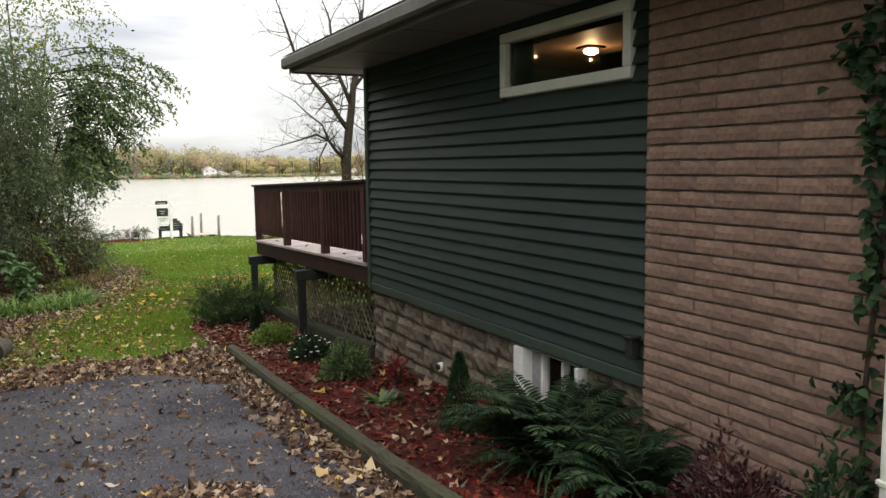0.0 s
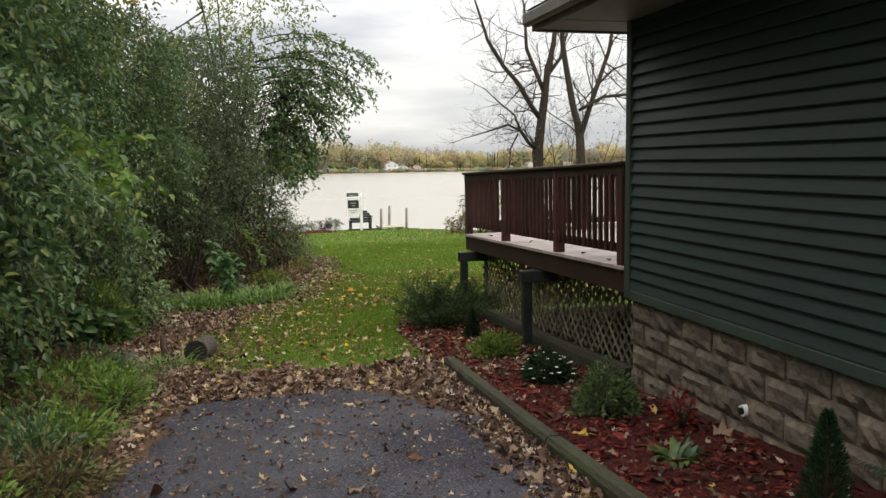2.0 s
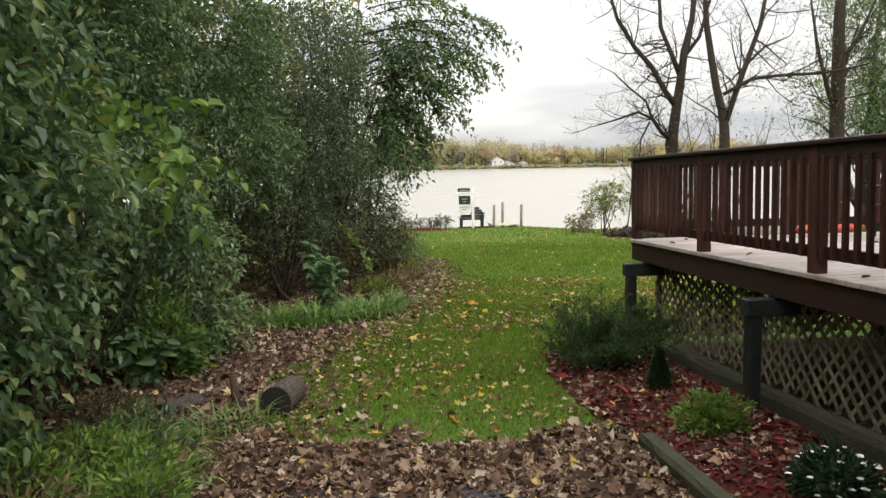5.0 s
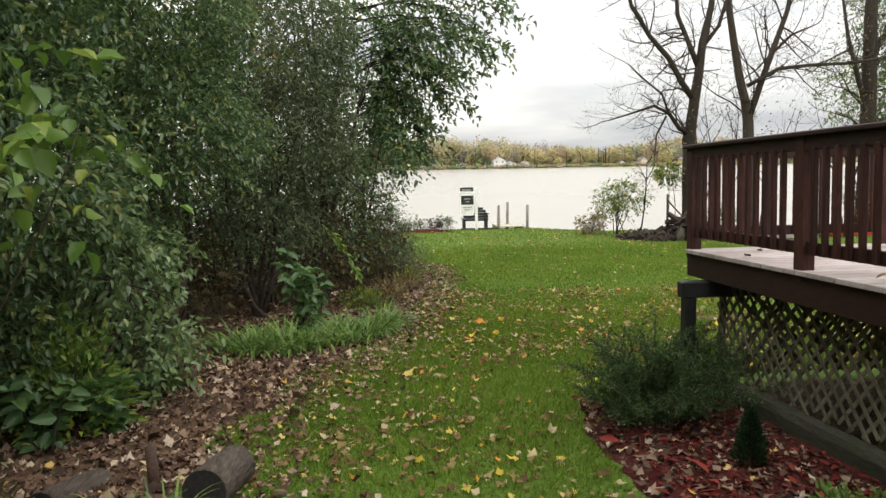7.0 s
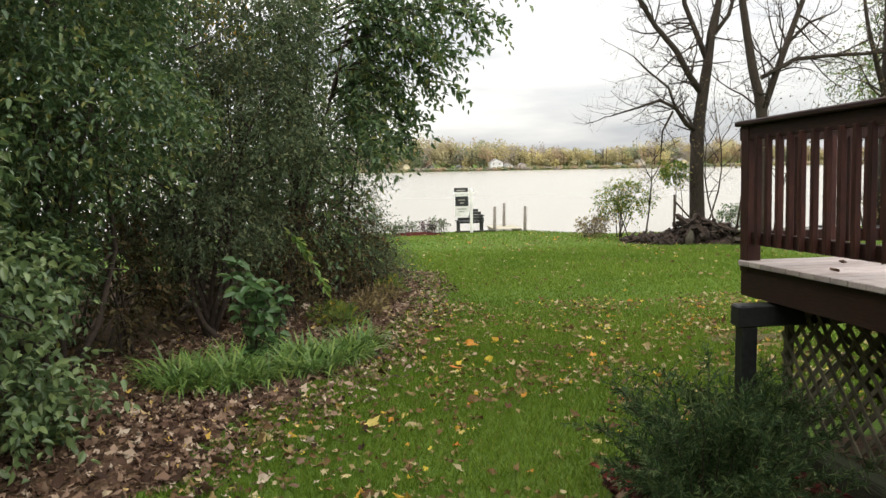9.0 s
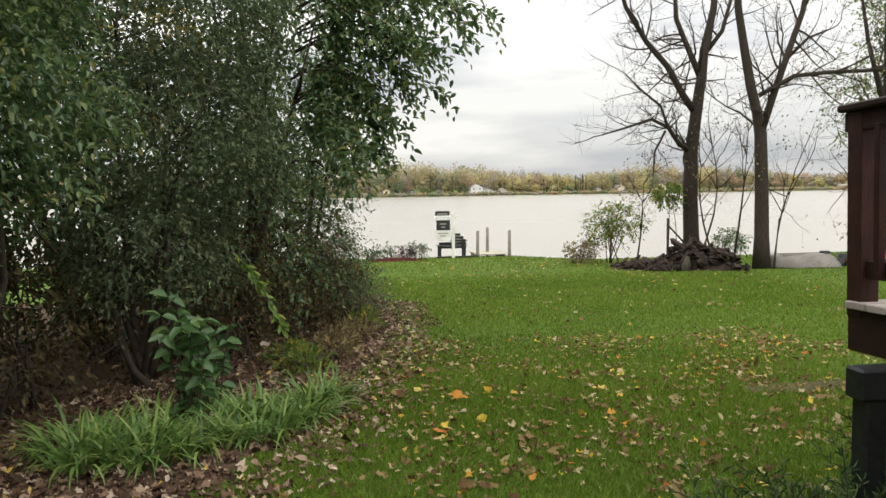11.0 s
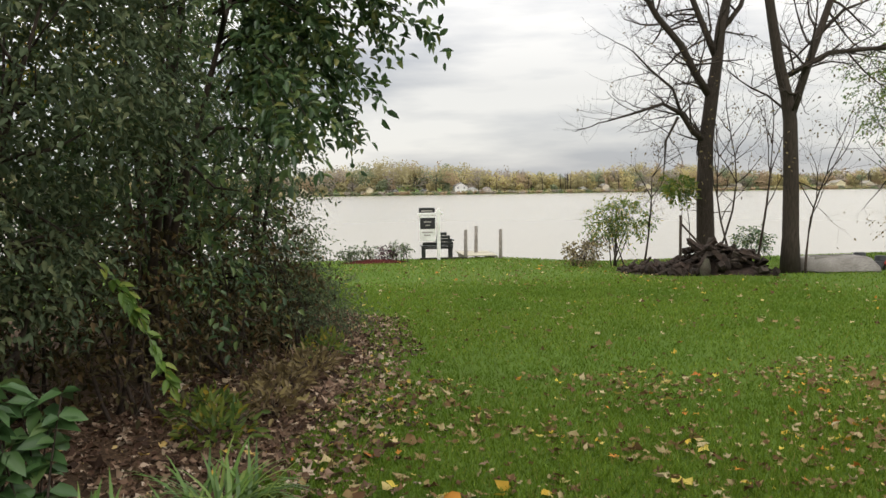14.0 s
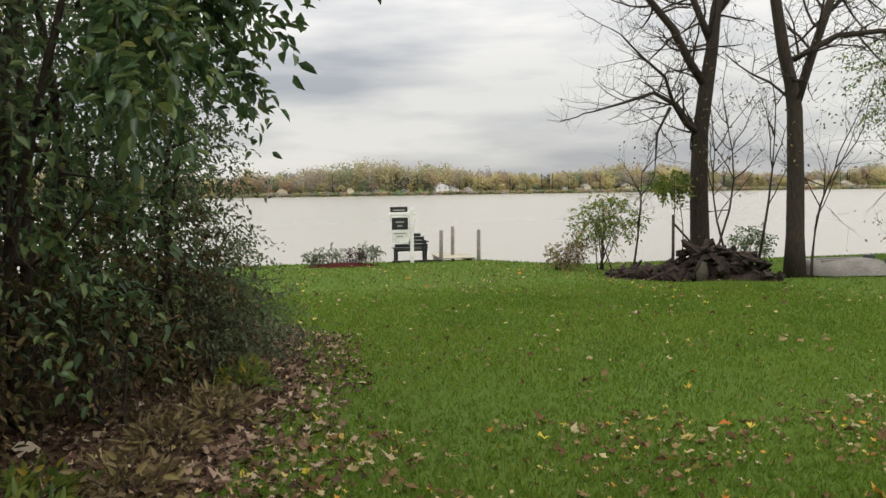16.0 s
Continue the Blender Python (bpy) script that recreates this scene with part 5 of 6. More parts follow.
leafy_tree("shore_tree", "dense dark green tree on the shore", "tree", 19.4, 31.8, [(18.9, 31.5, 2.6, 1.5, 1.5, 1.5), (20.6, 32.0, 4.4, 2.0, 1.8, 1.7), (18.7, 31.6, 5.2, 1.3, 1.5, 1.5), (19.6, 31.8, 7.4, 2.1, 1.8, 1.6), (21.5, 32.5, 2.2, 1.8, 1.6, 1.4)], 15000, 0.11, M_LEAF_HEDGE, 120, 5, 8, 0.6, group="shore trees", stem_r=0.17, shell=0.2)
leafy_tree("shore_tree", "tall tree with thin yellow-green leaves on the shore", "tree", 21.5, 35.5, [(20.6, 35.5, 4.0, 2.4, 1.8, 2.0), (22.0, 35.5, 7.5, 2.6, 2.0, 2.2), (23.0, 35.5, 3.5, 2.2, 1.8, 1.6)], 9000, 0.12, M_LEAF_LIME, 121, 5, 8, 0.6, group="shore trees", stem_r=0.2, shell=0.2)
leafy_tree("shore_bush", "sparse reddish twiggy bush by the water", "shrub", 17.0, 31.2, [(16.8, 31.2, -0.3, 0.9, 0.7, 0.8)], 500, 0.08, M_LEAF_TAN, 122, 14, 5, 0.4, group="shore shrubs", stem_r=0.016, shell=0.2)


def brush_pile():
    rng = np.random.default_rng(9)
    def mid_y(x):
        return 32.2 - 0.75 * (x - 9.0)

    def heap(x):
        return 0.62 * math.exp(-((x - 10.75) / 0.5) ** 2) + 0.38 * math.exp(-((x - 11.45) / 0.4) ** 2) + 0.15
    for i in range(230):
        x = 9.2 + 2.6 * rng.random()
        v = float(np.clip(rng.normal() * 0.4, -0.75, 0.75))
        y = mid_y(x) + v
        z = surf_z(x, y) + heap(x) * math.cos(v * 1.5) * (0.55 + 0.5 * rng.random())
        a = rng.normal() * 1.1
        ln = 0.2 + 0.55 * rng.random() ** 2
        r = 0.025 + 0.075 * rng.random()
        d = np.array((math.cos(a), math.sin(a), rng.normal() * 0.5)) * ln / 2
        c = np.array((x, y, z))
        tv, tf = tube_arrays([tuple(c - d), tuple(c + rng.normal(size=3) * 0.03), tuple(c + d)], [r * (0.6 + 0.5 * rng.random()), r, r * (0.4 + 0.5 * rng.random())], 5)
        tv = [q + Vector(rng.normal(size=3)) * r * 0.28 for q in tv]
        ob = mesh_from("log", tv, tf, M_ROT if i % 4 else M_BARK)
        tagged(ob, "dark rotting split log on the brush pile", "log", "brush pile")
    verts, faces = [], []
    for j in range(7):
        for i in range(16):
            x = 9.0 + 2.95 * i / 15
            y = mid_y(x) - 0.85 + 1.7 * j / 6
            e = min(i, 15 - i) / 3.0, min(j, 6 - j) / 3.0
            z = surf_z(x, y) - 0.03 + min(1, *e) * (0.8 * heap(x) + 0.2 * noise.noise((x * 4, y * 4, 1)))
            verts.append((x, y, z))
    for j in range(6):
        for i in range(15):
            k = j * 16 + i
            faces.append((k, k + 1, k + 17, k + 16))
    tagged(mesh_from("soil_mound", verts, faces, M_ROT, None, "", True), "dark soil under the brush pile", "mound", kind="structure")
    s = Soup()
    g = surf_z(10.45, 30.3)
    s.tube([(10.4, 30.25, g - 0.05), (10.45, 30.3, g + 0.2), (10.55, 30.4, g + 0.45)], [0.19, 0.15, 0.05], 8)
    tagged(s.done("stump", M_TIMBER), "brown weathered stump leaning on the brush pile", "stump")
    t = thing("stake", "dark leaning wooden stake with a brace", "stake")
    s = Soup()
    s.tube([(11.12, 33.0, -1.55), (11.11, 33.0, -0.08)], [0.045, 0.04], 6)
    s.done("upright", M_TWIG, t)
    s = Soup()
    s.tube([(11.12, 33.0, -0.3), (11.7, 32.9, -0.95)], [0.03, 0.03], 5)
    s.done("brace", M_TWIG, t)


brush_pile()


def rowboat():
    t = thing("rowboat", "upturned weathered aluminium rowboat on timbers", "boat")
    g = surf_z(13.9, 30.0)
    verts, faces = [], []
    ns, nr = 12, 9
    for i in range(ns + 1):
        s = i / ns
        w = 0.55 * (1 - 0.72 * max(0, (0.45 - s) / 0.45) ** 2)
        h = (0.33 + 0.03 * s) * (1 - 0.55 * max(0, (s - 0.88) / 0.12) ** 2)
        for k in range(nr + 1):
            a = math.pi * k / nr
            y = -math.cos(a) * w
            z = h * min(1.0, 1.35 * math.sin(a)) ** 0.8
            verts.append((12.85 + 1.85 * s, 30.45 - 0.3 * s + y, g + 0.03 + z))
    for i in range(ns):
        for k in range(nr):
            a = i * (nr + 1) + k
            faces.append((a, a + 1, a + nr + 2, a + nr + 1))
    faces.append(tuple(ns * (nr + 1) + k for k in range(nr + 1)))
    faces.append(tuple(k for k in range(nr, -1, -1)))
    alu = surface("dull_aluminium", (0.16, 0.15, 0.135), (0.30, 0.28, 0.25), 14, 2.0, (0.11, 0.095, 0.08), 0.6, 0.6, 0.2, 0.004, (0.5, 4, 4), metallic=0.2)
    hull = mesh_from("hull", verts, faces, alu, t, "", True)
    for dy in (-0.2, 0, 0.2):
        part("keel_rib", box(13.2, 14.4, 30.23 + dy, 30.25 + dy, g + 0.33, g + 0.405 - abs(dy) * 0.1), alu, hull)
    for x in (13.2, 14.5):
        ob = part("support_timber", box(x, x + 0.12, 29.5, 30.9, g - 0.06, g + 0.029), M_SLEEPER)
        tagged(ob, "dark timber carrying the boat", "timber")


rowboat()


def kayak():
    t = thing("kayak", "faded red plastic kayak lying on the shore", "kayak")
    g = surf_z(16.4, 30.2)
    s = Soup()
    s.tube([(15.15, 30.3, g + 0.25), (15.6, 30.3, g + 0.2), (16.3, 30.3, g + 0.19), (17.2, 30.3, g + 0.2), (17.9, 30.3, g + 0.27)], [0.05, 0.17, 0.25, 0.2, 0.05], 12)
    hull = s.done("hull", plain("faded_red_plastic", (0.42, 0.045, 0.03), 0.4), t)
    part("cockpit_rim", box(16.1, 16.8, 30.12, 30.48, g + 0.40, g + 0.455, None, 0.03), M_BLACK, hull)


kayak()
for i, (x, y, r, h) in enumerate([(14.95, 30.1, 0.16, 0.3), (15.25, 30.35, 0.14, 0.42), (14.85, 30.6, 0.15, 0.5)]):
    bm = bmesh.new()
    g = surf_z(x, y)
    bmesh.ops.create_cone(bm, cap_ends=True, segments=14, radius1=r * 0.85, radius2=r, depth=h, matrix=Matrix.Translation((x, y, g + h / 2)))
    bmesh.ops.bevel(bm, geom=[e for e in bm.edges if e.calc_face_angle(0) > 0.7], offset=0.02, segments=2, affect="EDGES")
    tagged(part("bucket", bm, M_BLACK, None, "", True), "black plastic tub beside the boat", "tub", "shore tubs")


# ---- logs and stake by the drive ----
def cut_log(a, b, r, label):
    t = thing("cut_log", label, "log", "drive logs")
    s = Soup()
    a, b = Vector(a), Vector(b)
    n = 7
    s.tube([a.lerp(b, i / n) for i in range(n + 1)], [r * (1 + 0.05 * noise.noise((i * 0.9, r * 9, 0))) for i in range(n + 1)], 16)
    bark = s.done("bark", M_GREYBARK, t)
    d = (b - a).normalized()
    bm = bmesh.new()
    bmesh.ops.create_circle(bm, cap_ends=True, segments=18, radius=r * 0.98, matrix=Matrix.Translation(a - d * 0.004) @ d.to_track_quat("Z", "Y").to_matrix().to_4x4())
    part("cut_end", bm, M_CUTWOOD, bark, "sooty black cut end")


M_GREYBARK = surface("grey_old_bark", (0.035, 0.027, 0.020), (0.10, 0.08, 0.062), 13, 2, (0.04, 0.032, 0.025), 0.6, 0.95, 1.0, 0.02, (4, 0.8, 4))
cut_log((-0.69, 10.66, surf_z(-0.7, 10.7) + 0.115), (-0.60, 11.16, surf_z(-0.6, 11.2) + 0.10), 0.128, "old grey log with a blackened cut end on the ground")
cut_log((-1.62, 10.85, surf_z(-1.6, 10.9) - 0.02), (-1.45, 11.3, surf_z(-1.4, 11.3) - 0.04), 0.12, "grey log half hidden in grass")
s = Soup()
s.tube([(-1.06, 11.1, surf_z(-1.1, 11.1) - 0.1), (-1.08, 11.1, surf_z(-1.1, 11.1) + 0.26)], [0.034, 0.034], 9)
tagged(s.done("iron_stake", M_RUST), "short rusty iron stake beside the log", "stake")


# ---- plants of the bed and the hedge's foot ----
def ribbon_mesh(name, P, A, L, W, bend, mat, parent=None, label=""):
    """Arching blades: from P, heading A (radians) outwards, length L, drooping by bend."""
    n, seg = len(P), 5
    out = np.stack([np.cos(A), np.sin(A), np.zeros(n)], 1)
    side = np.stack([-np.sin(A), np.cos(A), np.zeros(n)], 1)
    rows = []
    for i in range(seg + 1):
        s = i / seg
        th = 1.35 - bend * s * 1.2
        if i == 0:
            pos = P.copy()
        else:
            step = L[:, None] / seg
            pos = pos + out * np.cos(th)[:, None] * step + np.array((0, 0, 1.0)) * np.sin(th)[:, None] * step
        w = W[:, None] * (1.0 - s ** 2.2) * 0.5 + 0.0004
        rows += [pos - side * w, pos + side * w]
    v = np.stack(rows, 1).reshape(-1, 3)
    base = np.arange(n)[:, None] * (2 * seg + 2)
    f = np.concatenate([base + np.array((2 * i, 2 * i + 1, 2 * i + 3, 2 * i + 2)) for i in range(seg)], 1).reshape(-1, 4)
    me = bpy.data.meshes.new(name)
    me.from_pydata(v.tolist(), [], f.tolist())
    me.materials.append(mat)
    ob = new(name, me)
    if parent:
        ob.parent = parent
    if label:
        tagged(ob, label)
    return ob


def blade_clump(name, label, category, spots, n, length, width, mat, seed, group=""):
    rng = np.random.default_rng(seed)
    t = thing(name, label, category, group)
    P, A = [], []
    for (x, y, r) in spots:
        a = rng.random(n) * 2 * math.pi
        q = r * np.sqrt(rng.random(n))
        px, py = x + q * np.cos(a), y + q * np.sin(a)
        P.append(np.stack([px, py, np.array([surf_z(u, v) for u, v in zip(px, py)])], 1))
        A.append(a + rng.normal(size=n) * 0.7)
    P, A = np.concatenate(P), np.concatenate(A)
    k = len(P)
    ribbon_mesh("foliage", P, A, length * (0.6 + 0.6 * rng.random(k)), width * (0.7 + 0.6 * rng.random(k)), 0.7 + 1.3 * rng.random(k), mat, t)
    return t


def fern(label, x, y, n, length, seed):
    """A fern: arching fronds, each with two rows of leaflets."""
    rng = np.random.default_rng(seed)
    t = thing("fern", label, "fern", "bed ferns")
    g = surf_z(x, y)
    s = Soup()
    P, D, N, L = [], [], [], []
    for i in range(n):
        a = rng.random() * 2 * math.pi
        ln = length * (0.65 + 0.45 * rng.random())
        rise = 0.75 + 0.75 * rng.random()
        out = np.array((math.cos(a), math.sin(a), 0))
        p = np.array((x, y, g)) + out * 0.08 * rng.random()
        pts = [tuple(p)]
        seg = 12
        for k in range(seg):
            th = rise * 1.05 - 1.5 * (k / seg) ** 1.4
            way = out * math.cos(th) + np.array((0, 0, math.sin(th)))
            p = p + way * ln / seg
            p[2] = max(p[2], surf_z(p[0], p[1]) + 0.02)
            pts.append(tuple(p))
            side = np.array((-out[1], out[0], 0))
            ll = ln * 0.17 * math.sin(math.pi * (0.16 + 0.8 * (k + 1) / seg))
            for sg in (1, -1):
                for h in (0.0, 0.33, 0.66):
                    P.append(p - way * ln / seg * h)
                    D.append(side * sg + way * 0.55 + np.array((0, 0, -0.1)))
                    N.append(np.array((0, 0, 1.0)) + rng.normal(size=3) * 0.2)
                    L.append(ll)
        s.tube(pts[::3] + [pts[-1]], [0.006, 0.005, 0.004, 0.003, 0.002][:len(pts[::3])] + [0.001], 3)
    s.done("stem", M_TWIG, t)
    L = np.array(L)
    leaf_mesh("foliage", P, D, N, L, np.maximum(L * 0.2, 0.009), M_LEAF_FERN, t)


fern("big dark green fern by the basement window", 2.62, 3.78, 60, 0.85, 201)
fern("dark green fern at the brick corner", 2.75, 3.25, 40, 0.6, 202)


def juniper(label, x, y, n, length, seed):
    """A spreading evergreen: many wiry upright branches set with short needles and side twigs."""
    rng = np.random.default_rng(seed)
    t = thing("juniper", label, "shrub", "bed junipers")
    g = surf_z(x, y)
    s = Soup()
    P, D = [], []
    for i in range(n):
        a = rng.random() * 2 * math.pi
        out = np.array((math.cos(a), math.sin(a), 0))
        ln = length * (0.5 + 0.6 * rng.random())
        rise = 0.35 + 0.95 * rng.random()
        p = np.array((x, y, g)) + out * 0.16 * rng.random()
        pts = [tuple(p)]
        for k in range(9):
            th = rise + 0.22 * math.sin(k * 0.5) + rng.normal() * 0.1
            way = unit(out * math.cos(th) + np.array((0, 0, math.sin(th))) + rng.normal(size=3) * 0.12)
            q = p + way * ln / 9
            q[2] = max(q[2], surf_z(q[0], q[1]) + 0.03)
            if k > 1:
                m = 18
                u = rng.random((m, 1))
                P.append(p + (q - p) * u)
                D.append(way * 0.9 + rng.normal(size=(m, 3)) * 0.75)
                side = unit(np.cross(way, rng.normal(size=3))) * 0.8 + way
                u = np.linspace(0.1, 1, 14)[:, None]
                P.append(q + unit(side) * u * ln * 0.16)
                D.append(unit(side) + rng.normal(size=(14, 3)) * 0.6)
            p = q
            pts.append(tuple(p))
        s.tube(pts, [0.007 - 0.0006 * k for k in range(10)], 3)
    s.done("stem", M_TWIG, t)
    P, D = np.concatenate(P), np.concatenate(D)
    k = len(P)
    leaf_mesh("foliage", P, D, rng.normal(size=(k, 3)), 0.03 + 0.028 * rng.random(k), 0.0075, M_JUNIPER, t)


M_JUNIPER = leafy("juniper_needles", [(0.0, (0.022, 0.048, 0.016)), (0.6, (0.055, 0.098, 0.032)), (1.0, (0.13, 0.17, 0.06))], 0.6, 0.25, None, 0.2)
juniper("bushy dark green juniper at the deck's corner post", 2.32, 11.8, 80, 0.74, 203)
juniper("dark green juniper behind the deck post", 2.78, 12.45, 36, 0.66, 204)
blade_clump("spiky_grass", "upright dark green spiky leaves among the fern", "grass", [(2.6, 3.8, 0.15), (2.75, 3.5, 0.12)], 80, 0.6, 0.022, M_LEAF_FERN, 206)


def dwarf_conifer(x, y, h, r, seed):
    rng = np.random.default_rng(seed)
    t = thing("dwarf_conifer", "small cone-shaped dark green conifer in the bed", "conifer", "dwarf conifers")
    g = surf_z(x, y) + 0.02
    s = Soup()
    s.tube([(x, y, g - 0.05), (x, y, g + h * 0.9)], [0.016, 0.004], 5)
    s.done("trunk", M_TWIG, t)
    n = 2600
    u = rng.random(n)
    a = rng.random(n) * 2 * math.pi
    rad = r * (1 - u) ** 0.75 * (0.55 + 0.45 * rng.random(n)) * (1 + 0.12 * np.sin(a * 5 + u * 9))
    P = np.stack([x + rad * np.cos(a), y + rad * np.sin(a), g + 0.03 + u * h], 1)
    D = np.stack([np.cos(a), np.sin(a), 0.7 + rng.random(n)], 1) + rng.normal(size=(n, 3)) * 0.3
    leaf_mesh("foliage", P, D, rng.normal(size=(n, 3)), 0.035, 0.008, M_LEAF_FERN, t)


dwarf_conifer(2.52, 10.77, 0.33, 0.10, 211)
dwarf_conifer(2.54, 4.80, 0.55, 0.14, 212)


def low_shrub(name, label, x, y, r, h, n, leaf, mat, seed, cat="shrub", flowers=0):
    rng = np.random.default_rng(seed)
    t = thing(name, label, cat, "bed plants")
    g = surf_z(x, y) + 0.03
    s = Soup()
    for i in range(9):
        a = rng.random() * 6.283
        s.tube([(x, y, g - 0.05), (x + 0.5 * r * math.cos(a), y + 0.5 * r * math.sin(a), g + h * 0.5), (x + 0.8 * r * math.cos(a), y + 0.8 * r * math.sin(a), g + h * 0.8)], [0.007, 0.005, 0.002], 4)
    s.done("stem", M_TWIG, t)
    d = unit(rng.normal(size=(n, 3)))
    d[:, 2] = np.abs(d[:, 2])
    rr = 0.35 + 0.65 * rng.random(n) ** 0.5
    rr *= 1 + 0.5 * np.array([noise.noise(tuple(v * 2.5 + seed)) for v in d])
    P = np.array((x, y, g + 0.02)) + d * rr[:, None] * np.array((r, r, h))
    leaf_mesh("foliage", P, d + rng.normal(size=(n, 3)) * 0.5, rng.normal(size=(n, 3)) + np.array((0, 0, 0.8)), leaf * (0.7 + 0.6 * rng.random(n)), leaf * 0.42, mat, t)
    if flowers:
        petal = plain("white_petals", (0.8, 0.78, 0.74), 0.6)
        for i in range(flowers):
            q = unit(rng.normal(size=3))
            q[2] = abs(q[2])
            c = np.array((x, y, g + 0.03)) + q * np.array((r, r, h)) * 1.02
            a = np.arange(9) * 0.698
            k = len(a)
            leaf_mesh("flower", np.repeat(c[None], k, 0), np.stack([np.cos(a), np.sin(a), np.full(k, 0.35)], 1), np.tile((0, 0, 1.0), (k, 1)), 0.021, 0.014, petal, t, "white daisy-like flower")
    return t


low_shrub("yellow_shrub", "low yellow-green shrub in the bed", 2.44, 9.6, 0.26, 0.22, 900, 0.055, M_LEAF_LIME, 221)
low_shrub("chrysanthemum", "dark chrysanthemum clump with white flowers", 2.53, 8.3, 0.25, 0.22, 1500, 0.045, M_LEAF_FERN, 222, "flower", 42)
low_shrub("boxwood", "small round green boxwood in the bed", 2.5, 7.08, 0.24, 0.31, 1500, 0.05, M_LEAF_HEDGE, 223)
low_shrub("red_plant", "small plant with bright red autumn leaves", 2.8, 6.5, 0.09, 0.26, 110, 0.05, leafy("bright_red_leaves", [(0.0, (0.12, 0.008, 0.008)), (1.0, (0.3, 0.02, 0.02))], 0.5, 0.4), 224)
low_shrub("barberry", "dark purple-red barberry by the brick wall", 2.68, 2.45, 0.28, 0.42, 1900, 0.04, M_LEAF_RED, 225)
low_shrub("ground_ivy", "green creeping plant at the brick's foot", 2.86, 2.1, 0.14, 0.5, 420, 0.055, M_LEAF_FERN, 226)
blade_clump("hosta", "variegated green hosta clump in the mulch", "hosta", [(2.4, 5.9, 0.06)], 40, 0.22, 0.05, M_LEAF_HEDGE, 227)
for i, (x, y, r) in enumerate([(-0.3, 15.5, 0.3), (0.1, 15.7, 0.3), (0.35, 16.2, 0.28), (-0.75, 15.7, 0.3), (0.55, 16.8, 0.22), (-1.2, 15.6, 0.3), (-0.6, 15.2, 0.25), (-1.0, 15.15, 0.22), (0.0, 16.3, 0.2)]):
    blade_clump("daylily", "arching light green daylily clump at the hedge's foot", "daylily", [(x, y, r)], 130, 0.44, 0.022, M_LEAF_LILY, 328 + i, "daylilies")
blade_clump("weed_grass", "rough tall grass between log and drive", "grass", [(-1.0, 10.4, 0.3), (-1.35, 9.9, 0.3), (-1.2, 9.2, 0.25), (-1.6, 8.7, 0.35), (-1.35, 7.9, 0.3), (-1.7, 7.4, 0.35), (-1.3, 6.7, 0.3), (-1.75, 6.2, 0.4), (-1.2, 5.8, 0.2), (-1.9, 9.6, 0.3), (-2.1, 8.2, 0.35), (-2.2, 7.0, 0.4), (-1.7, 5.3, 0.3)], 90, 0.30, 0.014, M_LEAF_LILY, 229)
blade_clump("dry_grass", "dry tan grass tufts among the weeds", "grass", [(-1.6, 9.3, 0.4), (-1.9, 8.6, 0.4), (-2.0, 7.6, 0.4), (-2.2, 9.9, 0.3), (-1.5, 6.9, 0.35), (0.3, 18.6, 0.3), (0.9, 21.2, 0.35), (1.2, 22.6, 0.3)], 60, 0.32, 0.010, M_LEAF_TAN, 230)


def broadleaf(label, x, y, h, seed, n=7):
    """A young plant with big opposite leaves up its stems."""
    rng = np.random.default_rng(seed)
    t = thing("broadleaf_plant", label, "plant", "hedge foot plants")
    s = Soup()
    P, D, N, L = [], [], [], []
    for i in range(n):
        a = rng.random() * 6.283
        top = np.array((x + 0.2 * math.cos(a), y + 0.2 * math.sin(a), surf_z(x, y) + h * (0.65 + 0.4 * rng.random())))
        pts = limb_points((x + 0.05 * math.cos(a), y + 0.05 * math.sin(a), surf_z(x, y) - 0.03), top, 0.06, rng, 7)
        s.tube(pts, [0.009, 0.008, 0.007, 0.006, 0.005, 0.004, 0.002], 4)
        for k in range(1, 7):
            for sg in range(4 if k > 4 else 3):
                b = rng.random() * 6.283 + sg * 2.1
                P.append(pts[k])
                D.append((math.cos(b), math.sin(b), rng.normal() * 0.35 - 0.1))
                N.append((rng.normal() * 0.8, rng.normal() * 0.8 - 0.5, 1))
                L.append(0.10 + 0.08 * rng.random())
    s.done("stem", M_TWIG, t)
    L = np.array(L)
    leaf_mesh("foliage", P, D, N, L, L * 0.56, M_BROAD, t)


M_BROAD = leafy("broad_green_leaves", [(0.0, (0.042, 0.092, 0.030)), (0.6, (0.08, 0.155, 0.05)), (1.0, (0.15, 0.23, 0.07))], 0.38, 0.3)
broadleaf("upright green plant with broad pointed leaves", -0.55, 16.45, 1.0, 241, 9)
broadleaf("young green plant with broad leaves", -0.35, 16.6, 0.7, 243, 5)
broadleaf("young green plant with broad leaves under the hedge", -1.7, 12.4, 0.45, 244, 5)
broadleaf("young green plant with broad leaves under the hedge", -2.0, 11.9, 0.6, 245, 6)
for i, (x, y) in enumerate([(-1.95, 12.35), (-2.2, 12.9), (-1.85, 13.6)]):
    low_shrub("hedge_weed", "leafy green weed at the hedge's foot", x, y, 0.42, 0.85 - 0.2 * i, 900, 0.08, M_LEAF_LIME if i == 0 else M_LEAF_HEDGE, 250 + i)
for i, (x, y) in enumerate([(0.35, 18.2), (0.7, 18.9), (0.2, 18.8), (1.0, 20.6), (1.15, 21.6), (0.75, 19.9)]):
    low_shrub("hedge_weed", "yellowing broad-leaved weed at the hedge's foot", x, y, 0.3, 0.22, 200, 0.085, M_LEAF_TAN if i % 2 else M_LEAF_TURN, 260 + i)


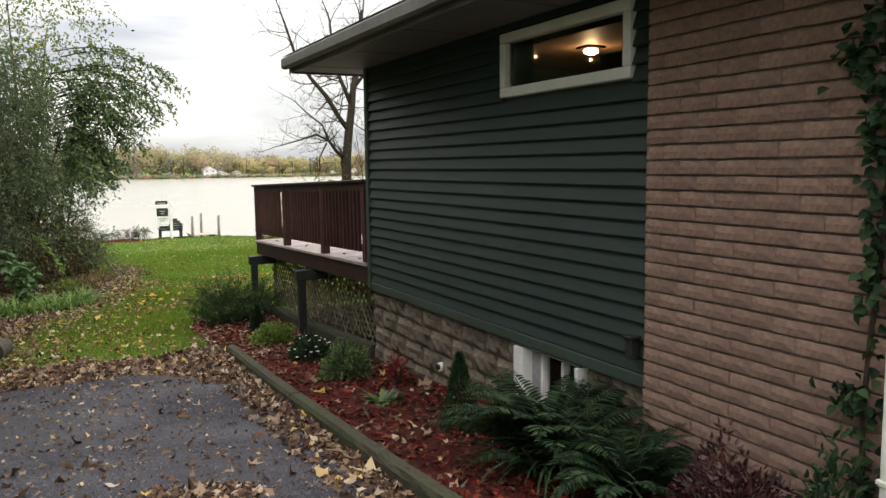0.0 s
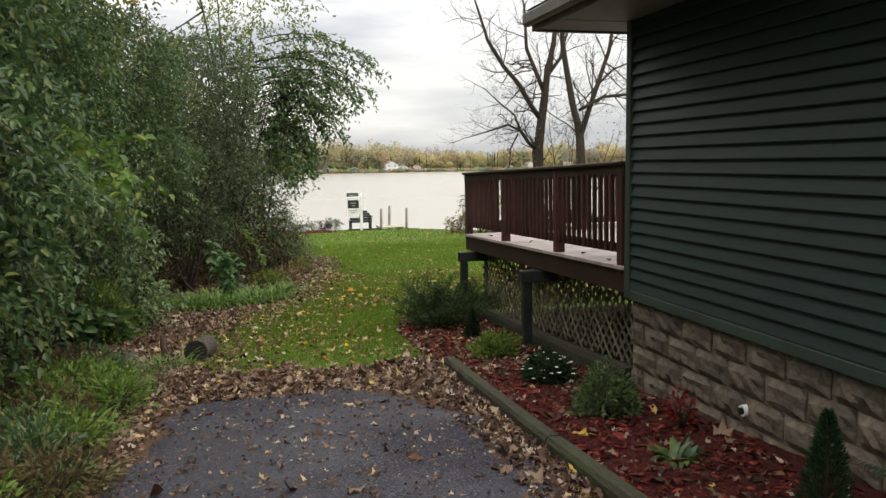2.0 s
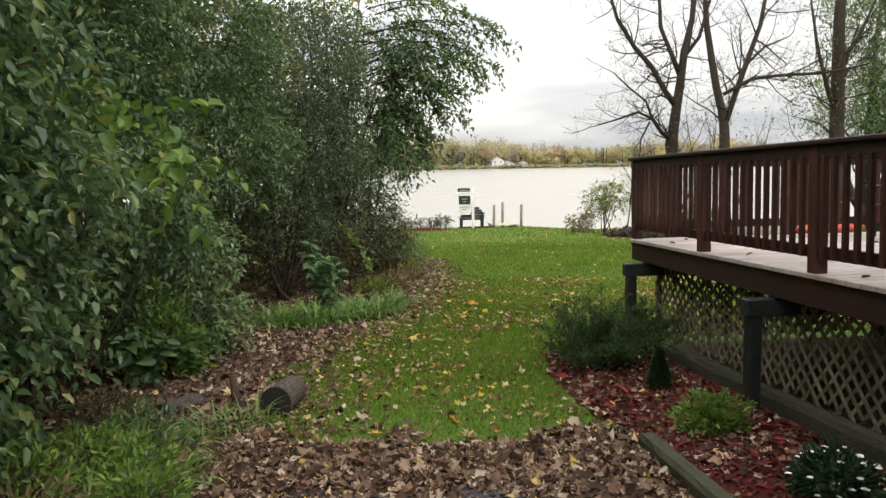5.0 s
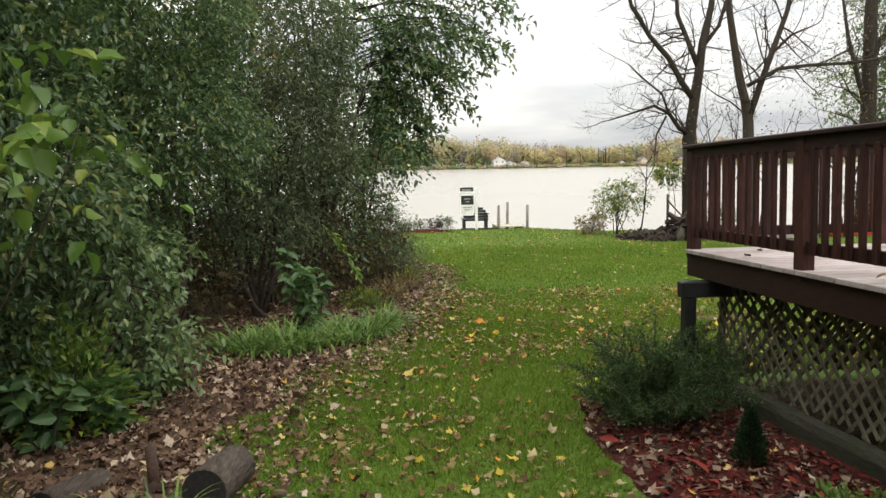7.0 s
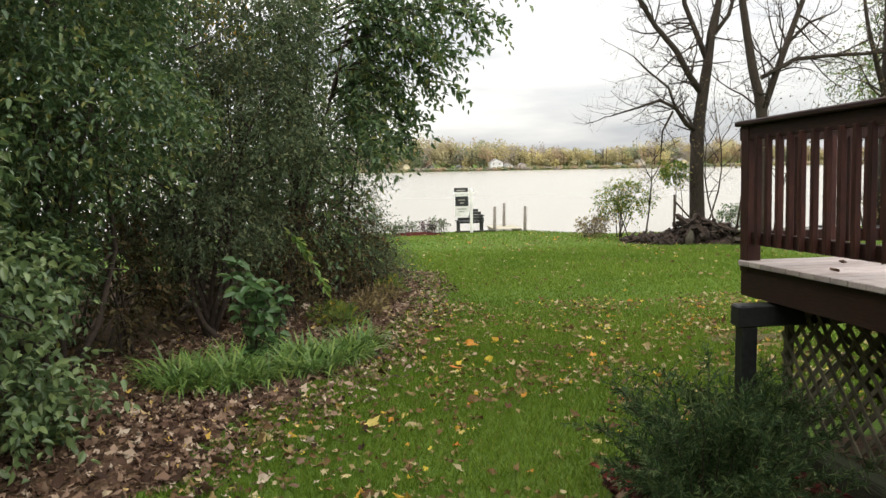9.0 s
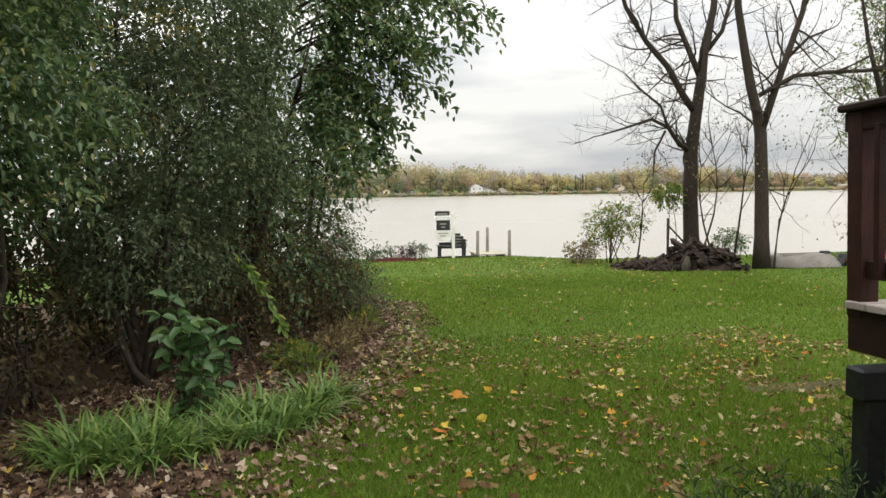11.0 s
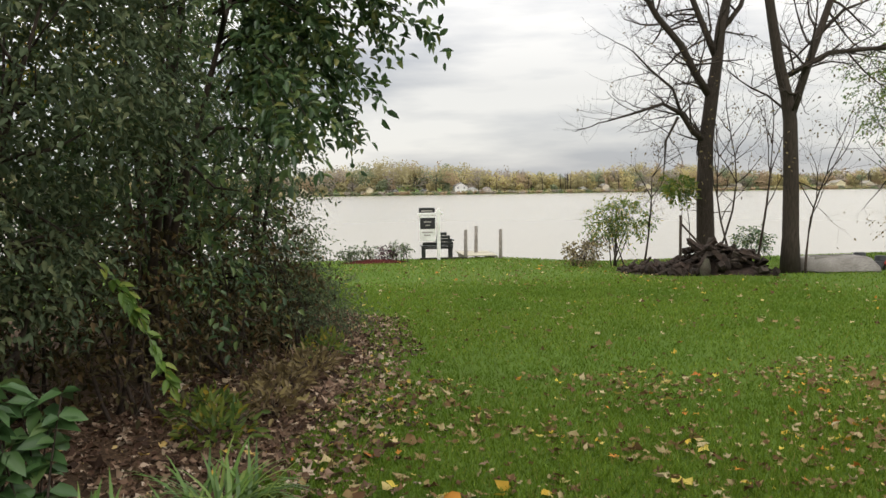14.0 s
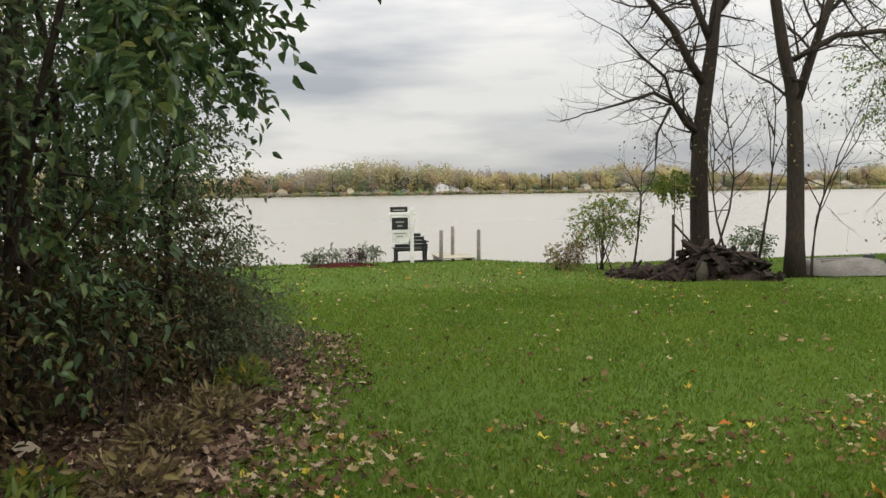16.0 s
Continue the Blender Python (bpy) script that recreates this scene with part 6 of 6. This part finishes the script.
for i, (x, y) in enumerate([(-1.9, 9.0), (-2.3, 9.6), (-1.6, 8.1), (-2.2, 7.5), (-1.5, 7.2), (-2.0, 6.4), (-1.5, 5.9), (-1.5, 9.8), (-1.9, 10.3), (-1.2, 8.6), (-1.7, 7.7), (-1.25, 6.5), (-1.7, 9.4), (-2.5, 8.4), (-2.6, 7.0), (-1.35, 7.5), (-1.8, 6.9), (-2.2, 8.9), (-1.4, 9.2), (-2.0, 7.1), (-1.6, 6.2)]):
    low_shrub("roadside_weed", "leafy green weed among grass beside the drive", x, y, 0.27 + 0.05 * (i % 3), 0.28, 420, 0.06, (M_LEAF_LIME, M_LEAF_HEDGE, M_LEAF_SHADE)[i % 3], 270 + i)
# dark sheet over the grass, added so the lattice gaps look shaded
ground_patch("under_deck_dark_sheet", lambda x, y: 3.26 < x < 9 and 8 < y < 12.9, 3.1, 9.1, 7.9, 13, 0.2, 0.02, M_LITTER, "dark soil sheet added under the deck to deepen its shade", "ground")


def vine():
    rng = np.random.default_rng(77)
    t = thing("wall_vine", "dark green vine climbing the end of the brick wall", "vine")
    s = Soup()
    pts = [(WX - 0.05, 2.05 + 0.03 * math.sin(z * 3), z) for z in np.linspace(-0.15, 2.55, 12)]
    s.tube(pts, [0.012] * 12, 5)
    s.done("stem", M_TWIG, t)
    P = []
    for (y, z, sy, sz, n) in ((2.14, 2.06, 0.05, 0.06, 45), (2.05, 1.75, 0.025, 0.14, 60), (2.04, 1.2, 0.02, 0.22, 60), (2.1, 0.62, 0.08, 0.03, 40), (2.05, 0.3, 0.05, 0.15, 50), (2.04, 2.35, 0.03, 0.15, 40)):
        P.append(np.stack([WX - 0.06 - 0.05 * rng.random(n), y + sy * rng.normal(size=n), z + sz * rng.normal(size=n)], 1))
    P = np.concatenate(P)
    n = len(P)
    leaf_mesh("foliage", P, rng.normal(size=(n, 3)) + np.array((-0.4, 0, -0.4)), rng.normal(size=(n, 3)) * 0.5 + np.array((-1, 0, 0.4)), 0.06, 0.05, M_LEAF_FERN, t)


vine()


def hanging_sprig():
    rng = np.random.default_rng(78)
    t = thing("hanging_sprig", "pale yellow-green leafy sprig hanging from the hedge", "branch")
    a, b = np.array((-0.35, 17.9, 0.35)), np.array((0.22, 17.35, -0.42))
    pts = [a + (b - a) * u + np.array((0, 0, 0.12 * math.sin(math.pi * u))) for u in np.linspace(0, 1, 6)]
    s = Soup()
    s.tube([tuple(p) for p in pts], [0.008, 0.007, 0.006, 0.005, 0.004, 0.002], 4)
    s.done("twig", M_TWIG, t)
    k = 60
    u = rng.random(k)
    P = a + (b - a) * u[:, None] + np.array((0, 0, 0.12)) * np.sin(math.pi * u)[:, None]
    leaf_mesh("foliage", P, (b - a) + rng.normal(size=(k, 3)) * 0.4, rng.normal(size=(k, 3)) * 0.4 + np.array((0, -0.5, 1)), 0.11, 0.05, M_LEAF_LIME, t)


hanging_sprig()


# ---- blades of grass, fallen leaves, mulch chips ----
def scatter(n, x0, x1, y0, y1, keep, rng):
    out = []
    while len(out) < n:
        xs, ys = x0 + (x1 - x0) * rng.random(4096), y0 + (y1 - y0) * rng.random(4096)
        for x, y in zip(xs, ys):
            if keep(x, y):
                out.append((x, y, surf_z(x, y)))
                if len(out) >= n:
                    break
    return np.array(out)


def on_lawn(x, y):
    return not in_litter(x, y) and not in_bed(x, y) and not (x > 3.0 and y < 13.2)


def grass():
    rng = np.random.default_rng(301)
    for n, x0, x1, y0, y1, ln, w in ((110000, -1, 6.5, 9.6, 19.5, 0.055, 0.009), (130000, 0, 12, 14, 31, 0.055, 0.014), (60000, 0, 24, 21, 43, 0.06, 0.026)):
        def keep(x, y):
            edge = min((y - y0) / 2.5 + 0.15, (y1 - y) / 3.0, (x1 - x) / 2.0)
            return on_lawn(x, y) and rng.random() < edge
        P = scatter(n, x0, x1, y0, y1, keep, rng)
        P[:, 2] -= 0.004
        D = np.array((0, 0, 1.0)) + rng.normal(size=(n, 3)) * 0.45
        ob = blade_mesh("grass", P, D, ln * (0.5 + 0.8 * rng.random(n)), w, M_LEAF_BLADE, rng)
        tagged(ob, "short green blades of mown grass", "grass", "lawn", "stuff")


def fallen():
    rng = np.random.default_rng(302)

    def lay(name, n, x0, x1, y0, y1, keep, lift, size, label, mat=M_LEAF_DEAD, chips=False):
        P = scatter(n, x0, x1, y0, y1, keep, rng)
        P[:, 2] += lift * (0.3 + rng.random(n))
        a = rng.random(n) * 6.283
        D = np.stack([np.cos(a), np.sin(a), rng.normal(size=n) * 0.25], 1)
        N = np.array((0, 0, 1.0)) + rng.normal(size=(n, 3)) * 0.35
        L = size * np.exp(rng.normal(size=n) * 0.35)
        if chips:
            ob = leaf_mesh(name, P, D, N, L, L * 0.4, mat, fold=0.2, droop=0.1)
        else:
            ob = litter_mesh(name, P, N, L, mat, rng)
        tagged(ob, label, "leaves", "fallen leaves", "stuff")
    lay("fallen_leaves", 13500, -3.6, 2.0, 4.0, 14.5, lambda x, y: in_litter(x, y) and not in_drive(x, y) and x > hedge_edge(y) - 0.9, 0.025, 0.068, "brown and tan leaves on the litter strip")
    lay("fallen_leaves", 9500, -3.0, 2.0, 14, 26, lambda x, y: in_litter(x, y) and x > hedge_edge(y) - 0.8, 0.025, 0.064, "brown leaves along the hedge's foot")
    lay("fallen_leaves", 2600, -1.0, 2.0, 8.6, 10.2, lambda x, y: in_litter(x, y), 0.025, 0.068, "thick brown leaves between drive and lawn")
    lay("fallen_leaves", 620, -0.9, 1.7, 3.2, 9.0, in_drive, 0.025, 0.07, "scattered pale leaves on the asphalt")
    lay("fallen_leaves", 900, -0.2, 1.3, 3.2, 5.2, lambda x, y: in_drive(x, y) and ((x - 0.66) / 0.42) ** 2 + ((y - 4.3) / 0.5) ** 2 < 1 + wob(x, y, 0.6), 0.03, 0.05, "heap of brown leaves on the drive")
    lay("fallen_leaves", 1400, 1.3, 1.8, 2.6, 8.6, lambda x, y: not in_bed(x, y) and x > 1.38, 0.03, 0.068, "brown leaves gathered along the timber")
    lay("fallen_leaves", 2000, 1.9, 3.05, 2.5, 12.5, in_bed, 0.045, 0.058, "tan leaves on the mulch")
    lay("fallen_leaves", 1500, 1.75, 3.0, 8.8, 12.4, in_bed, 0.045, 0.058, "tan leaves on the mulch")
    lay("fallen_leaves", 4600, -0.8, 7.0, 9.7, 20, lambda x, y: on_lawn(x, y) and noise.noise((x * 0.9, y * 0.9, 3)) + 0.5 * noise.noise((x * 2.7, y * 2.7, 4)) > random.uniform(-0.6, 0.5), 0.035, 0.062, "tan and yellow leaves scattered on the lawn", M_LEAF_LAWN)
    lay("fallen_leaves", 1500, 0.5, 12.0, 20, 38, lambda x, y: on_lawn(x, y) and noise.noise((x * 0.6, y * 0.6, 3)) > random.uniform(-0.6, 0.4), 0.04, 0.07, "tan leaves scattered on the far lawn", M_LEAF_LAWN)
    lay("fallen_leaves", 3200, -1.2, 2.4, 10, 25, lambda x, y: abs(x - litter_edge(y) - 0.1) < 0.1 + abs(random.gauss(0, 0.35)), 0.035, 0.06, "brown leaves straying from the hedge onto the lawn")
    lay("leaf_crumbs", 6000, -1.1, 1.7, 3.0, 9.0, in_drive, 0.022, 0.025, "pale leaf crumbs on the asphalt")
    lay("mulch_chips", 9000, 1.85, 3.05, 2.5, 12.5, in_bed, 0.045, 0.05, "red mulch chips on the bed", leafy("mulch_chip", [(0.0, (0.035, 0.006, 0.005)), (0.6, (0.12, 0.018, 0.013)), (1.0, (0.22, 0.045, 0.03))], 0.9, 0.02, None, 0.15), True)
    n = 24
    P = np.stack([3.15 + 3 * rng.random(n) ** 2, 8 + 4.8 * rng.random(n), np.zeros(n)], 1)
    P[:, 2] = [deck_z(v) + 0.012 for v in P[:, 1]]
    ob = leaf_mesh("deck_leaves", P, rng.normal(size=(n, 3)) * np.array((1, 1, 0.1)), np.tile((0, 0, 1.0), (n, 1)), 0.07, 0.05, M_LEAF_DEAD)
    tagged(ob, "few dry leaves on the deck boards", "leaves", "fallen leaves", "stuff")


grass()
fallen()
ground_patch("bare_patch", lambda x, y: ((x - 5.0) / 0.7) ** 2 + ((y - 16.4) / 0.28) ** 2 < 1 + 2 * wob(x, y, 0.4), 3.8, 6.2, 15.8, 17.0, 0.1, 0.02, M_SOIL, "bare brown patch in the lawn", "ground")


# ---- bricks and foundation blocks, piece by piece ----
def brick_meshes(n, lx, ly, lz, rough, seed, cuts):
    """Rough-faced blocks with their front towards -x; the face is a displaced grid."""
    rng = np.random.default_rng(seed)
    out = []
    for q in range(n):
        nu, nv = cuts
        verts, faces = [], []
        for j in range(nv + 1):
            for i in range(nu + 1):
                e = min(i, nu - i, j, nv - j)
                bulge = 0 if e == 0 else rough * (0.55 + 0.9 * rng.random())
                verts.append((-bulge, (i / nu - 0.5) * ly + (rng.normal() * rough * 0.12), (j / nv - 0.5) * lz + (rng.normal() * rough * 0.10)))
        for j in range(nv):
            for i in range(nu):
                a = j * (nu + 1) + i
                faces.append((a, a + nu + 1, a + nu + 2, a + 1))
        o = len(verts)
        verts += [(lx, -ly / 2, -lz / 2), (lx, ly / 2, -lz / 2), (lx, ly / 2, lz / 2), (lx, -ly / 2, lz / 2)]
        low = list(range(nu + 1))
        high = [nv * (nu + 1) + i for i in range(nu + 1)]
        left = [j * (nu + 1) for j in range(nv + 1)]
        right = [j * (nu + 1) + nu for j in range(nv + 1)]
        faces += [tuple(low + [o + 1, o]), tuple(high[::-1] + [o + 3, o + 2]), tuple(left[::-1] + [o, o + 3]), tuple(right + [o + 2, o + 1])]
        me = bpy.data.meshes.new("piece")
        me.from_pydata(verts, [], faces)
        out.append(me)
    return out


def lay_bricks():
    rng = random.Random(4)
    course, ln = 0.0819, 0.255
    full = brick_meshes(5, 0.02, ln - 0.0012, course - 0.0145, 0.006, 41, (5, 2))
    half = brick_meshes(3, 0.02, ln / 2 - 0.0012, course - 0.0145, 0.006, 42, (3, 2))
    for me in full + half:
        me.materials.append(M_BRICK)
    for k in range(41):
        z = -0.577 + (k + 0.5) * course
        y = Y0 - 0.008
        first = k % 2
        while y > 2.04:
            w = ln / 2 if first else ln
            ob = new("brick", rng.choice(half if first else full))
            first = 0
            ob.parent = wall_b
            ob.location = (WX - 0.046 - rng.random() * 0.005, y - w / 2, z + rng.uniform(-0.0025, 0.0025))
            ob.rotation_euler = (rng.uniform(-0.008, 0.008), rng.uniform(0.0, 0.05), rng.uniform(-0.008, 0.008))
            y -= w


def lay_blocks():
    rng = random.Random(6)
    full = brick_meshes(6, 0.03, 0.385, 0.19, 0.030, 51, (7, 4))
    for me in full:
        me.materials.append(M_BLOCK)
    for k in range(4):
        z = SID_B - 0.05 - (k + 0.5) * 0.2
        y = Y1 - (0.2 if k % 2 else 0.0)
        if k % 2:
            ob = new("block", full[0])
            ob.parent, ob.location, ob.scale = found, (WX + 0.06, Y1 - 0.1, z), (1, 0.5, 1)
        while y > Y0 + 0.2:
            c = y - 0.2
            a, b = c - 0.1925, c + 0.1925
            y -= 0.4
            sc = 1.0
            if b > 4.1 and a < 4.94 and z > -0.35:
                if a < 4.12 and b > 4.12 and 4.1 - a > 0.06:
                    b = 4.1
                elif b > 4.94 and a < 4.94 and b - 4.94 > 0.06:
                    a = 4.94
                else:
                    continue
                sc = (b - a) / 0.385
                c = (a + b) / 2
            ob = new("block", rng.choice(full))
            ob.parent, ob.location, ob.scale = found, (WX + 0.06 + rng.uniform(-0.004, 0.004), c, z), (1, sc, 1)


lay_bricks()
lay_blocks()
